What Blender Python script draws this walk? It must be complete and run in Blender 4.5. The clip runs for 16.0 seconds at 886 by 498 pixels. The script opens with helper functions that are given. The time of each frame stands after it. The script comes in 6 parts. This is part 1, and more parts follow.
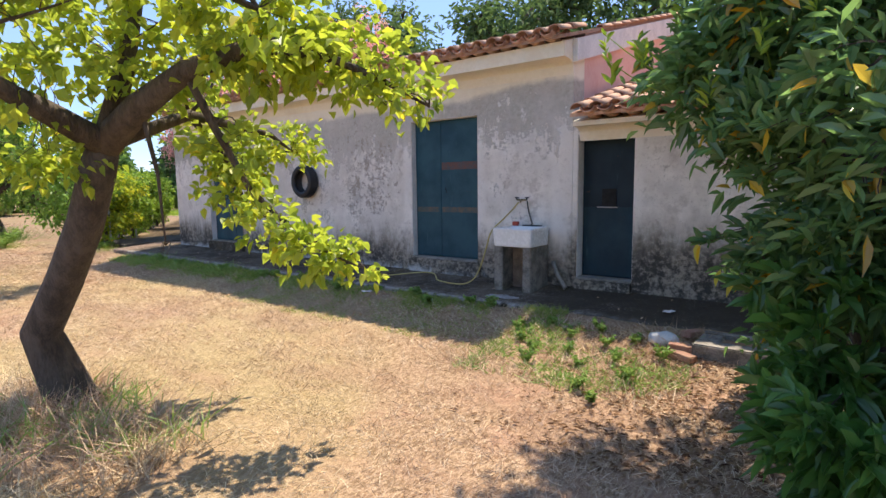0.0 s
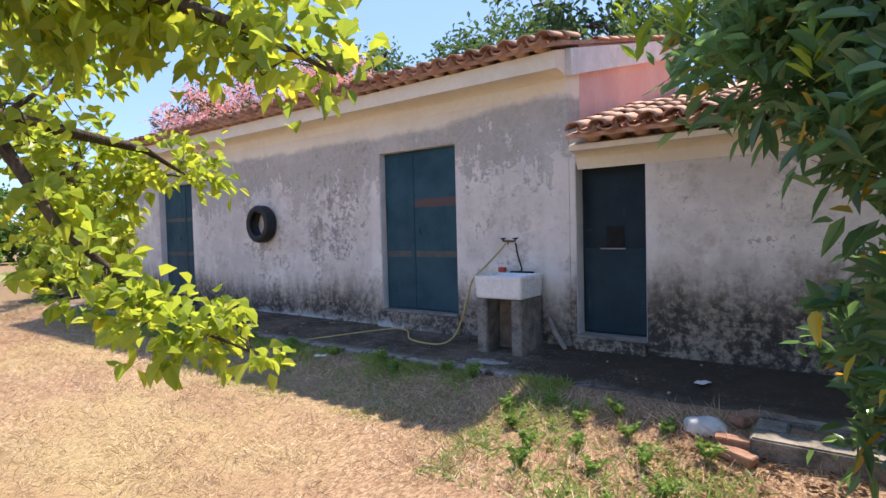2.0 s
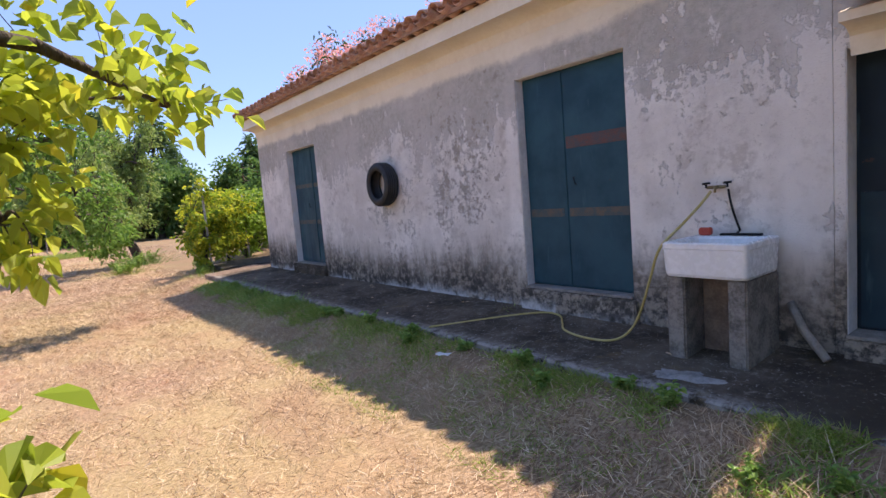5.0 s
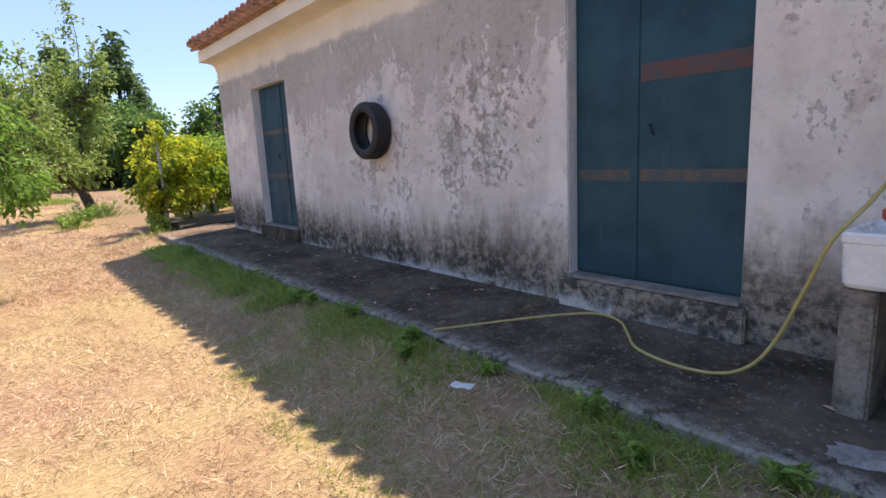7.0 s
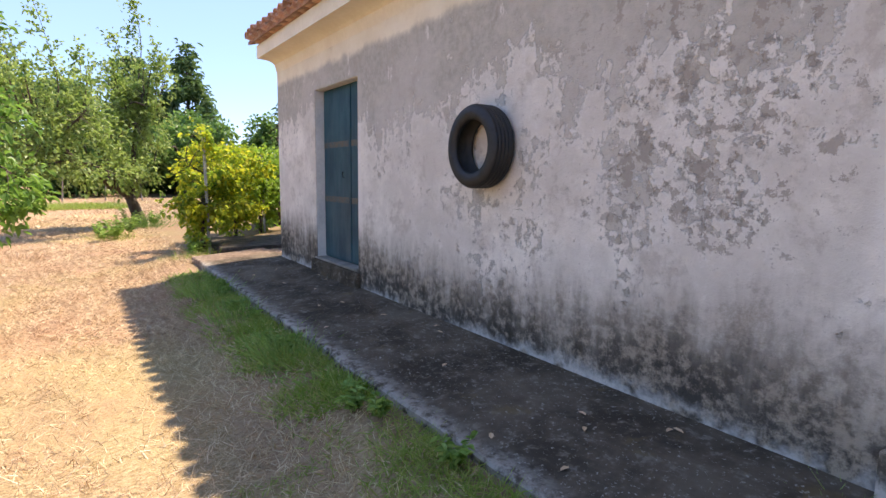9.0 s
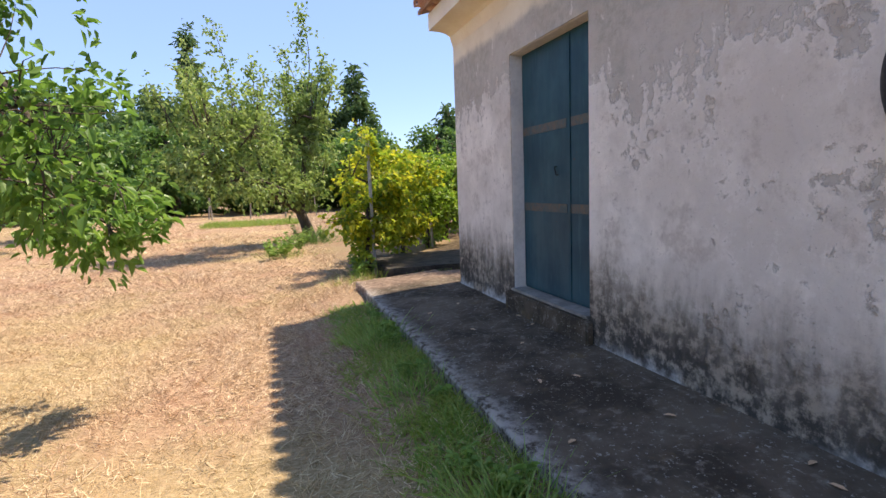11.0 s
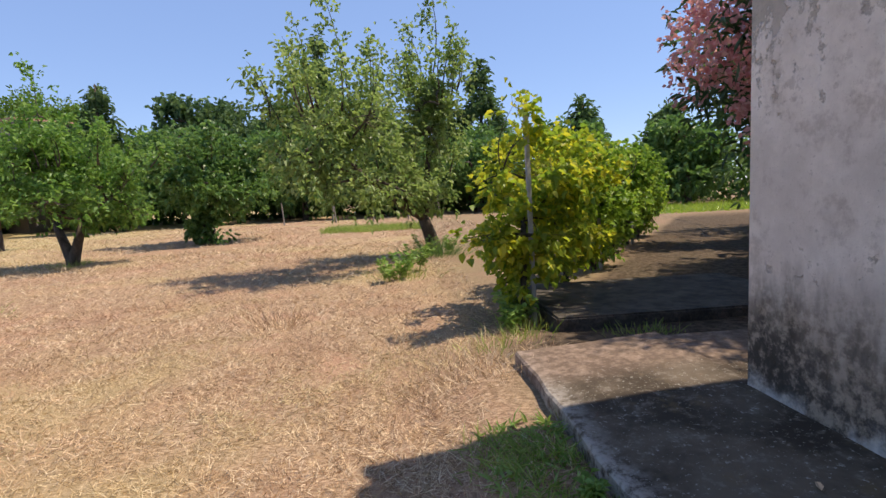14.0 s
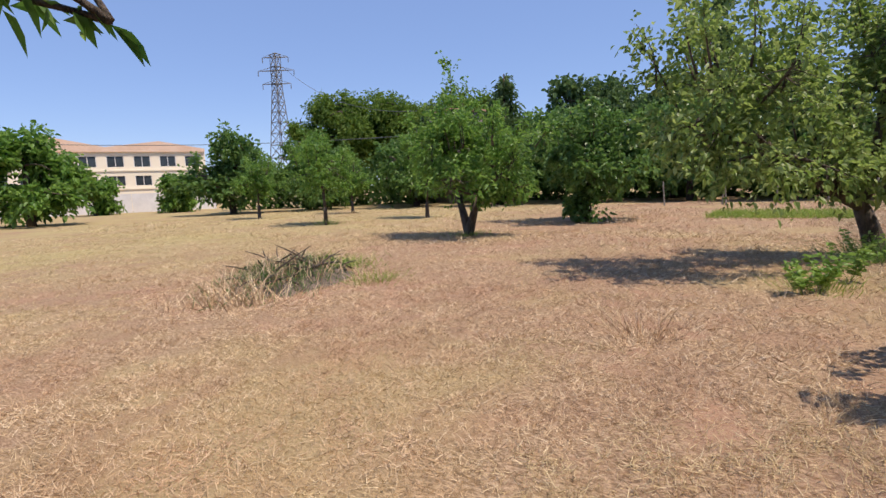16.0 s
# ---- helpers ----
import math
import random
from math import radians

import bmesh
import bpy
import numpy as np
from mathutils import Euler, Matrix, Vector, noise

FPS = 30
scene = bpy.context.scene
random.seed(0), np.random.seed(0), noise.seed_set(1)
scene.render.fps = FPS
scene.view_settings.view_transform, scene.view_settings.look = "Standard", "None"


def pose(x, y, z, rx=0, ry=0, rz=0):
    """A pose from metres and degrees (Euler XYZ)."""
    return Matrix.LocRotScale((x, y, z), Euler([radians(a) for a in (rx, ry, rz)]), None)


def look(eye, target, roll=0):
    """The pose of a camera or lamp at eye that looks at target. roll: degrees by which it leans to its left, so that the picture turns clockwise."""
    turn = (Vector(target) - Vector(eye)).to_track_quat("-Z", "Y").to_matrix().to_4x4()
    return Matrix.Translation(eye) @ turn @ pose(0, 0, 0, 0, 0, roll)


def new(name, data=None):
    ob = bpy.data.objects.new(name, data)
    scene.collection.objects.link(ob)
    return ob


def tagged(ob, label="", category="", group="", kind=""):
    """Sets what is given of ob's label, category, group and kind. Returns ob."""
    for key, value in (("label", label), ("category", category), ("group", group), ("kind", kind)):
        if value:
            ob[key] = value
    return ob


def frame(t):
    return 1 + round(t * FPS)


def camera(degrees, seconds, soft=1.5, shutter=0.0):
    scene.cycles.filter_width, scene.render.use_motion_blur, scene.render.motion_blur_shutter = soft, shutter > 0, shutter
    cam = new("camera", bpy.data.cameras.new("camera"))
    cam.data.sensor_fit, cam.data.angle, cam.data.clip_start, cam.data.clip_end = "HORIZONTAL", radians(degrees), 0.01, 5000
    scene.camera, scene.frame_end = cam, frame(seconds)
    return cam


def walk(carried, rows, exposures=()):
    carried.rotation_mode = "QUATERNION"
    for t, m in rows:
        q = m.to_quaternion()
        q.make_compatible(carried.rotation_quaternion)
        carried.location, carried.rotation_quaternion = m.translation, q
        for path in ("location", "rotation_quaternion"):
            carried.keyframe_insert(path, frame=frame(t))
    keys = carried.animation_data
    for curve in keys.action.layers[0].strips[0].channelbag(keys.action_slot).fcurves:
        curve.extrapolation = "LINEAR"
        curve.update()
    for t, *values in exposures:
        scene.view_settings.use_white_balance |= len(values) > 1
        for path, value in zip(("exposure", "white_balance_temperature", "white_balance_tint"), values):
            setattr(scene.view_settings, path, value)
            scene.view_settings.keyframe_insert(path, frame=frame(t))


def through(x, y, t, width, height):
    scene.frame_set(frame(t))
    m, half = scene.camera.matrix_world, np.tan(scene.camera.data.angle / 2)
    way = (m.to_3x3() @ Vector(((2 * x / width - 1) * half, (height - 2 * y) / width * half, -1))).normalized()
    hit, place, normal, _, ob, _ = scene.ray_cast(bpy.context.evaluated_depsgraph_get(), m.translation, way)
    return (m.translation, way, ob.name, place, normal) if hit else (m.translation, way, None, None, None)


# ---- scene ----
cam = camera(78.9, 16.0)
METRES, EYE, TILT, LEAN, TURN = 14.2, 1.5, 0.0, 0.0, 37.4
ROWS = [
    (0.0, 0.0, 0.0, 0.0, -0.09, -6.63, 0.77),
    (0.5, -0.0016, 0.0211, -0.0008, -5.82, -5.23, 0.96),
    (1.0, 0.0056, 0.0453, -0.0031, -5.5, -3.32, 1.42),
    (1.5, 0.0161, 0.0688, -0.0036, -3.14, -1.86, 1.51),
    (2.0, 0.0164, 0.0966, -0.0045, -1.13, -1.94, 1.44),
    (2.5, 0.0224, 0.1177, -0.0041, 0.45, -3.38, 0.97),
    (3.0, 0.029, 0.1351, -0.0039, 1.84, -4.51, 0.77),
    (3.5, 0.0267, 0.1573, -0.0054, 2.65, -4.55, 1.18),
    (4.0, 0.0221, 0.1778, -0.0063, 4.8, -4.77, 2.21),
    (4.5, 0.0184, 0.2018, -0.0069, 13.37, -4.07, 4.86),
    (7.0, -0.0354, 0.3368, -0.0093, 12.92, -10.37, 2.88),
    (7.5, -0.0465, 0.3696, -0.0105, 10.09, -10.56, 2.03),
    (8.0, -0.0671, 0.4012, -0.01, 9.14, -9.51, 0.26),
    (8.5, -0.0913, 0.4334, -0.0089, 12.33, -8.16, -0.53),
    (9.0, -0.1167, 0.4666, -0.0081, 18.33, -7.49, -0.75),
    (9.5, -0.1452, 0.493, -0.0084, 22.62, -8.27, -0.12),
    (10.0, -0.1722, 0.5243, -0.0104, 28.39, -7.72, 1.4),
    (12.5, -0.3156, 0.6793, -0.0143, 36.29, -6.32, 2.42),
    (13.0, -0.3508, 0.7025, -0.0144, 36.1, -6.22, 3.38),
    (13.5, -0.3808, 0.7259, -0.0134, 39.07, -5.48, 3.16),
    (14.0, -0.4073, 0.7476, -0.0122, 47.19, -6.0, 2.72),
    (14.5, -0.4348, 0.7628, -0.0102, 55.92, -6.0, 2.07),
    (15.0, -0.4575, 0.7771, -0.0097, 69.15, -6.74, 1.77),
    (15.5, -0.4724, 0.7831, -0.0085, 79.5, -7.18, 2.14),
    (16.0, -0.4816, 0.7886, -0.0076, 86.05, -6.73, 2.18),
]
walk(cam, [(t, pose(0, 0, EYE, TILT, LEAN, TURN) @ pose(METRES * x, METRES * y, METRES * z, 90 + pitch, roll, yaw)) for t, x, y, z, yaw, pitch, roll in ROWS],
     [(0.0, 1.22, 7200, 10), (2.0, 1.26, 7000, 13), (3.5, 1.26, 7000, 16), (4.5, 1.12, 7000, 19), (7.0, 1.28, 7600, 15), (8.0, 1.6, 7500, 12), (8.5, 1.66, 7500, 12), (9.0, 1.5, 7700, 13), (9.5, 1.38, 7800, 13), (12.5, 1.0, 7300, 12), (14.0, 0.68, 7300, 12), (15.0, 0.48, 7200, 13), (16.0, 0.46, 7050, 14)])

# ---- light ----
world = bpy.data.worlds.new("world")
scene.world = world
world.use_nodes = True
wn = world.node_tree
sky = wn.nodes.new("ShaderNodeTexSky")
sky.sky_type, sky.sun_disc = "NISHITA", False
SUN_EL = radians(63.5)
sky.sun_elevation, sky.sun_rotation = SUN_EL, 0.0
sky.altitude = 800
sky.air_density, sky.dust_density, sky.ozone_density = 1.0, 0.0, 5.0
tint = wn.nodes.new("ShaderNodeMix")
tint.data_type, tint.blend_type = "RGBA", "MULTIPLY"
tint.inputs[0].default_value, tint.inputs[7].default_value = 1.0, (1.06, 1.04, 1.10, 1)
wn.links.new(sky.outputs[0], tint.inputs[6])
even = wn.nodes.new("ShaderNodeMix")
even.data_type = "RGBA"
even.inputs[0].default_value, even.inputs[7].default_value = 0.66, (1.0, 1.66, 3.4, 1)
wn.links.new(tint.outputs[2], even.inputs[6])
wn.links.new(even.outputs[2], wn.nodes["Background"].inputs[0])
wn.nodes["Background"].inputs[1].default_value = 0.15
sun = new("sun", bpy.data.lights.new("sun", "SUN"))
sun.data.energy, sun.data.angle, sun.data.color = 3.65, radians(0.8), (1.0, 0.93, 0.83)
sun.matrix_world = look((0, math.cos(SUN_EL) * 50, math.sin(SUN_EL) * 50), (0, 0, 0))


# ---- materials ----
class Nodes:
    """A short hand for building one material's nodes."""

    def __init__(self, name):
        self.mat = bpy.data.materials.new(name)
        self.mat.use_nodes = True
        self.t = self.mat.node_tree
        self.bsdf = self.t.nodes["Principled BSDF"]
        self.out = self.t.nodes["Material Output"]
        self.co = self.t.nodes.new("ShaderNodeTexCoord").outputs["Object"]

    def put(self, socket, v):
        if isinstance(v, bpy.types.NodeSocket):
            self.t.links.new(v, socket)
        elif isinstance(v, tuple) and len(v) == 3 and socket.type == "RGBA":
            socket.default_value = (*v, 1)
        else:
            socket.default_value = v

    def noise(self, scale, detail=4, rough=0.6, stretch=(1, 1, 1), shift=(0, 0, 0), co=None):
        m = self.t.nodes.new("ShaderNodeMapping")
        m.inputs["Scale"].default_value, m.inputs["Location"].default_value = stretch, shift
        self.put(m.inputs[0], co or self.co)
        n = self.t.nodes.new("ShaderNodeTexNoise")
        n.inputs["Scale"].default_value, n.inputs["Detail"].default_value, n.inputs["Roughness"].default_value = scale, detail, rough
        self.put(n.inputs["Vector"], m.outputs[0])
        return n.outputs["Fac"]

    def ramp(self, v, a, b, low=0.0, high=1.0):
        n = self.t.nodes.new("ShaderNodeMapRange")
        n.interpolation_type = "SMOOTHSTEP"
        for i, x in enumerate((v, a, b, low, high)):
            self.put(n.inputs[i], x)
        return n.outputs[0]

    def math(self, op, a, b=0.0):
        n = self.t.nodes.new("ShaderNodeMath")
        n.operation = op
        self.put(n.inputs[0], a)
        self.put(n.inputs[1], b)
        return n.outputs[0]

    def mix(self, f, a, b, kind="MIX"):
        n = self.t.nodes.new("ShaderNodeMix")
        n.data_type, n.blend_type = "RGBA", kind
        self.put(n.inputs[0], f)
        self.put(n.inputs[6], a)
        self.put(n.inputs[7], b)
        return n.outputs[2]

    def axis(self, k):
        n = self.t.nodes.new("ShaderNodeSeparateXYZ")
        self.put(n.inputs[0], self.co)
        return n.outputs[k]

    def island(self):
        return self.t.nodes.new("ShaderNodeNewGeometry").outputs["Random Per Island"]

    def own(self):
        return self.t.nodes.new("ShaderNodeObjectInfo").outputs["Random"]

    def bump(self, h, strength=0.4, dist=0.02):
        n = self.t.nodes.new("ShaderNodeBump")
        n.inputs["Strength"].default_value, n.inputs["Distance"].default_value = strength, dist
        self.put(n.inputs["Height"], h)
        self.put(self.bsdf.inputs["Normal"], n.outputs[0])

    def done(self, colour, rough=0.8, metal=0.0, spec=0.5):
        self.put(self.bsdf.inputs["Base Color"], colour)
        self.put(self.bsdf.inputs["Roughness"], rough)
        self.put(self.bsdf.inputs["Metallic"], metal)
        self.bsdf.inputs["Specular IOR Level"].default_value = spec
        return self.mat


def plain(name, a, b, scale=8.0, rough=0.7, bump=0.3, metal=0.0, dist=0.01, spec=0.5, piece=0.0, stretch=(1, 1, 1)):
    """A surface of two tones mixed at two scales, with a fine relief."""
    n = Nodes(name)
    big = n.noise(scale, 5, 0.65, stretch)
    fine = n.noise(scale * 9, 3, 0.6, stretch)
    f = n.math("ADD", n.math("MULTIPLY", big, 0.65), n.math("MULTIPLY", fine, 0.35))
    f = n.ramp(f, 0.36, 0.64)
    c = n.mix(f, a, b)
    if piece:
        c = n.mix(n.ramp(n.own(), 0, 1, 0, piece), c, (0.02, 0.015, 0.01))
    n.bump(n.math("ADD", big, n.math("MULTIPLY", fine, 0.6)), bump, dist)
    return n.done(c, n.ramp(fine, 0.3, 0.7, rough - 0.1, min(1, rough + 0.1)), metal, spec)


def leafy(name, tones, rough=0.45, through=0.45, spec=0.5):
    """Leaves: tones (dark, mid, light, rare) picked leaf by leaf, with light shining through."""
    n = Nodes(name)
    r = n.island()
    c = n.mix(n.ramp(r, 0.1, 0.5), tones[0], tones[1])
    c = n.mix(n.ramp(r, 0.55, 0.9), c, tones[2])
    if len(tones) > 3:
        c = n.mix(n.ramp(r, 0.965, 0.97), c, tones[3])
    big = n.noise(0.9, 2)
    c = n.mix(n.ramp(big, 0.35, 0.7, 0, 0.45), c, tones[2])
    n.done(c, rough, 0.0, spec)
    t = n.t.nodes.new("ShaderNodeBsdfTranslucent")
    bright = n.mix(1.0, c, (1.0, 1.0, 0.55), "MULTIPLY")
    n.put(t.inputs[0], n.mix(0.5, bright, c))
    m = n.t.nodes.new("ShaderNodeMixShader")
    m.inputs[0].default_value = through
    n.put(m.inputs[1], n.bsdf.outputs[0])
    n.put(m.inputs[2], t.outputs[0])
    n.put(n.out.inputs[0], m.outputs[0])
    return n.mat


def plaster():
    """Old lime plaster: bare cement above, flaked white wash, black mould and pale salts near the foot."""
    n = Nodes("old_plaster")
    x, z = n.axis(0), n.axis(2)
    big, mid, fine, speck = n.noise(0.5, 3), n.noise(2.2, 6, 0.7), n.noise(13, 5, 0.72), n.noise(75, 3)
    drip = n.noise(4.2, 4, 0.65, (1.3, 1.3, 0.4))
    soft = n.noise(0.9, 4, 0.6, shift=(7, 0, 3))
    streak = n.noise(3.0, 4, 0.6, (2.2, 2.2, 0.3), (1, 5, 2))
    wash = n.mix(n.ramp(mid, 0.33, 0.67), (0.65, 0.60, 0.535), (0.84, 0.78, 0.70))
    wash = n.mix(n.ramp(soft, 0.42, 0.62, 0, 0.5), wash, (0.56, 0.505, 0.45))
    wash = n.mix(n.ramp(fine, 0.52, 0.72, 0, 0.45), wash, (0.49, 0.43, 0.375))
    bare = n.mix(n.ramp(fine, 0.33, 0.67), (0.385, 0.358, 0.31), (0.505, 0.468, 0.41))
    bare = n.mix(n.ramp(soft, 0.45, 0.65, 0, 0.6), bare, (0.57, 0.525, 0.475))
    # flaked patches; more of the cement shows high up, with an uneven lower limit and runs of old wash
    line = n.math("ADD", z, n.math("MULTIPLY", n.math("SUBTRACT", n.math("ADD", n.math("MULTIPLY", big, 0.75), n.math("MULTIPLY", streak, 0.25)), 0.5), 2.0))
    up = n.ramp(line, 1.75, 2.6, 0.0, 0.2)
    worn = n.math("MULTIPLY", n.math("MULTIPLY", n.ramp(x, -8.1, -7.3), n.ramp(x, -6.4, -6.0, 1.0, 0.0)), n.ramp(z, 0.7, 1.2))
    up = n.math("ADD", up, n.math("ADD", n.math("MULTIPLY", n.ramp(big, 0.5, 0.62), 0.04), n.math("MULTIPLY", worn, 0.035)))
    flake = n.math("ADD", n.math("ADD", n.math("MULTIPLY", streak, 0.2), n.math("MULTIPLY", mid, 0.42)), n.math("MULTIPLY", fine, 0.46))
    flake = n.math("ADD", flake, up)
    f = n.ramp(flake, 0.612, 0.66)
    c = n.mix(f, wash, bare)
    rim = n.math("MULTIPLY", n.ramp(flake, 0.58, 0.612), n.math("SUBTRACT", 1.0, f))
    c = n.mix(n.math("MULTIPLY", rim, 0.35), c, (0.80, 0.755, 0.70))
    # white flecks of wash left on the cement
    left_on = n.math("MULTIPLY", n.ramp(n.math("ADD", n.math("MULTIPLY", n.noise(5, 5, 0.75, (1, 1, 0.55), (2, 9, 4)), 0.75), n.math("MULTIPLY", streak, 0.25)), 0.59, 0.62), n.ramp(z, 1.2, 2.0, 0.2, 0.75))
    c = n.mix(left_on, c, (0.74, 0.70, 0.65))
    chips = n.ramp(n.math("ADD", n.math("MULTIPLY", n.noise(8, 5, 0.75, shift=(4, 2, 7)), 0.7), n.math("MULTIPLY", mid, 0.3)), n.math("SUBTRACT", 0.58, n.math("MULTIPLY", worn, 0.05)), n.math("SUBTRACT", 0.605, n.math("MULTIPLY", worn, 0.045)))
    c = n.mix(n.math("MULTIPLY", chips, n.math("ADD", 0.35, n.math("MULTIPLY", worn, 0.4))), c, (0.30, 0.255, 0.215))
    stain = n.ramp(n.math("ADD", n.math("MULTIPLY", n.noise(3.1, 6, 0.75, shift=(11, 4, 6)), 0.7), n.math("MULTIPLY", fine, 0.3)), 0.50, 0.62, 0, 0.5)
    c = n.mix(stain, c, (0.40, 0.34, 0.285))
    for a, b in ((-6.16, -6.0), (-4.67, -4.54), (-3.4, -3.03), (-2.27, -2.17), (-11.13, -11.03)):
        strip = n.math("MULTIPLY", n.math("MULTIPLY", n.ramp(x, a - 0.06, a + 0.03), n.ramp(x, b - 0.03, b + 0.06, 1.0, 0.0)), n.math("MULTIPLY", n.ramp(z, 0.45, 0.95), n.ramp(z, 2.0, 2.6, 1.0, 0.0)))
        c = n.mix(n.math("MULTIPLY", strip, n.ramp(mid, 0.3, 0.6, 0.75, 0.25)), c, (0.80, 0.75, 0.69))
    # mould and damp
    foot = n.math("ADD", z, n.math("MULTIPLY", n.math("SUBTRACT", n.math("ADD", n.math("MULTIPLY", drip, 0.5), n.math("MULTIPLY", big, 0.5)), 0.5), 1.5))
    annexe = n.ramp(x, -3.3, -2.9)
    foot = n.math("SUBTRACT", foot, n.math("MULTIPLY", annexe, 0.3))
    damp = n.ramp(foot, 0.30, 0.95, 1.0, 0.0)
    c = n.mix(n.math("MULTIPLY", damp, 0.8), c, (0.27, 0.215, 0.155))
    mould = n.math("MULTIPLY", n.ramp(foot, 0.15, 0.88, 1.0, 0.0), n.ramp(n.math("ADD", n.math("MULTIPLY", fine, 0.62), n.math("MULTIPLY", mid, 0.38)), 0.40, 0.55))
    c = n.mix(n.math("MULTIPLY", mould, 0.92), c, (0.045, 0.042, 0.038))
    salts = n.math("MULTIPLY", n.ramp(n.math("ADD", z, n.math("MULTIPLY", mid, 0.55)), 0.34, 0.50, 1.0, 0.0), n.ramp(n.noise(1.1, 5, 0.7), 0.47, 0.56))
    salts = n.math("MULTIPLY", salts, n.math("SUBTRACT", 1.0, annexe))
    c = n.mix(n.math("MULTIPLY", salts, 0.85), c, (0.66, 0.65, 0.63))
    pit = n.ramp(speck, 0.64, 0.70)
    c = n.mix(n.math("MULTIPLY", pit, 0.45), c, (0.18, 0.15, 0.13))
    # clean strip left pale under the eaves
    edge = n.math("SUBTRACT", z, n.ramp(x, -5.2, -3.2, 0.0, 0.16))
    pale = n.ramp(n.math("ADD", edge, n.math("MULTIPLY", n.math("SUBTRACT", mid, 0.5), 0.22)), 2.74, 2.85)
    c = n.mix(pale, c, n.mix(n.ramp(mid, 0.3, 0.7), (0.74, 0.65, 0.50), (0.82, 0.74, 0.60)))
    h = n.math("ADD", n.math("MULTIPLY", fine, 0.5), n.math("ADD", n.math("MULTIPLY", speck, 0.25), n.math("MULTIPLY", f, -0.5)))
    n.bump(n.math("SUBTRACT", h, n.math("MULTIPLY", stain, 0.3)), 0.8, 0.016)
    return n.done(c, 0.95, 0, 0.08)


def painted_steel(name="door_paint", a=(0.012, 0.050, 0.072), b=(0.026, 0.084, 0.108)):
    n = Nodes(name)
    mid, drip, fine = n.noise(2.2, 4), n.noise(5, 4, 0.6, (2, 2, 0.3)), n.noise(60, 2)
    c = n.mix(n.ramp(mid, 0.3, 0.7), a, b)
    c = n.mix(n.ramp(drip, 0.6, 0.72, 0, 0.35), c, (0.07, 0.14, 0.16))
    c = n.mix(n.ramp(n.noise(9, 5, 0.7), 0.66, 0.7, 0, 0.5), c, (0.10, 0.05, 0.03))
    n.bump(n.math("ADD", mid, n.math("MULTIPLY", fine, 0.1)), 0.15, 0.02)
    return n.done(c, n.ramp(drip, 0.3, 0.7, 0.4, 0.6), 0, 0.22)


def soil():
    """Mown dry grass over pale earth, with worn ruts and greener stretches."""
    n = Nodes("dry_grass_ground")
    y = n.axis(1)
    big, mid, fine = n.noise(0.16, 3), n.noise(0.9, 5, 0.65), n.noise(11, 5, 0.75)
    straw = n.noise(50, 3, 0.7, (1, 0.35, 1))
    c = n.mix(n.ramp(straw, 0.35, 0.65), (0.22, 0.138, 0.083), (0.50, 0.35, 0.23))
    c = n.mix(n.ramp(fine, 0.5, 0.7, 0, 0.6), c, (0.17, 0.105, 0.06))
    c = n.mix(n.ramp(mid, 0.48, 0.66, 0, 0.65), c, (0.40, 0.235, 0.16))
    c = n.mix(n.ramp(big, 0.48, 0.62, 0, 0.5), c, (0.42, 0.335, 0.165))
    c = n.mix(n.math("MULTIPLY", n.ramp(y, -3, -14), n.ramp(n.noise(0.35, 4, 0.65), 0.34, 0.56, 0.15, 0.65)), c, (0.42, 0.355, 0.17))
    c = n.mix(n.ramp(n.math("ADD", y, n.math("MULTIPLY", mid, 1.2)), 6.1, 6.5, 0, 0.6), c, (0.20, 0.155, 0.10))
    rows = n.noise(1.3, 5, 0.68, (0.4, 1, 1), (3, 0, 0))
    c = n.mix(n.ramp(rows, 0.46, 0.64, 0, 0.45), c, (0.32, 0.195, 0.13))
    # dark bare soil past the vine row, darkened further with painted tree shade
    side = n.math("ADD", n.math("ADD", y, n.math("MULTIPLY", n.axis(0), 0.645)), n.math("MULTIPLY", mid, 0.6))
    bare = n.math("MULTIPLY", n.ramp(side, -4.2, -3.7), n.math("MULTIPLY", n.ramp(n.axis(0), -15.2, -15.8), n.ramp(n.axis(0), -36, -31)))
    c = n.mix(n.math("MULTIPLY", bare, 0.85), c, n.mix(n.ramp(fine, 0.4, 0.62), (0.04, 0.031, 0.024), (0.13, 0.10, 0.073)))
    n.bump(n.math("ADD", n.math("MULTIPLY", fine, 0.8), n.math("MULTIPLY", straw, 0.5)), 0.9, 0.05)
    return n.done(c, 0.97, 0, 0.04)


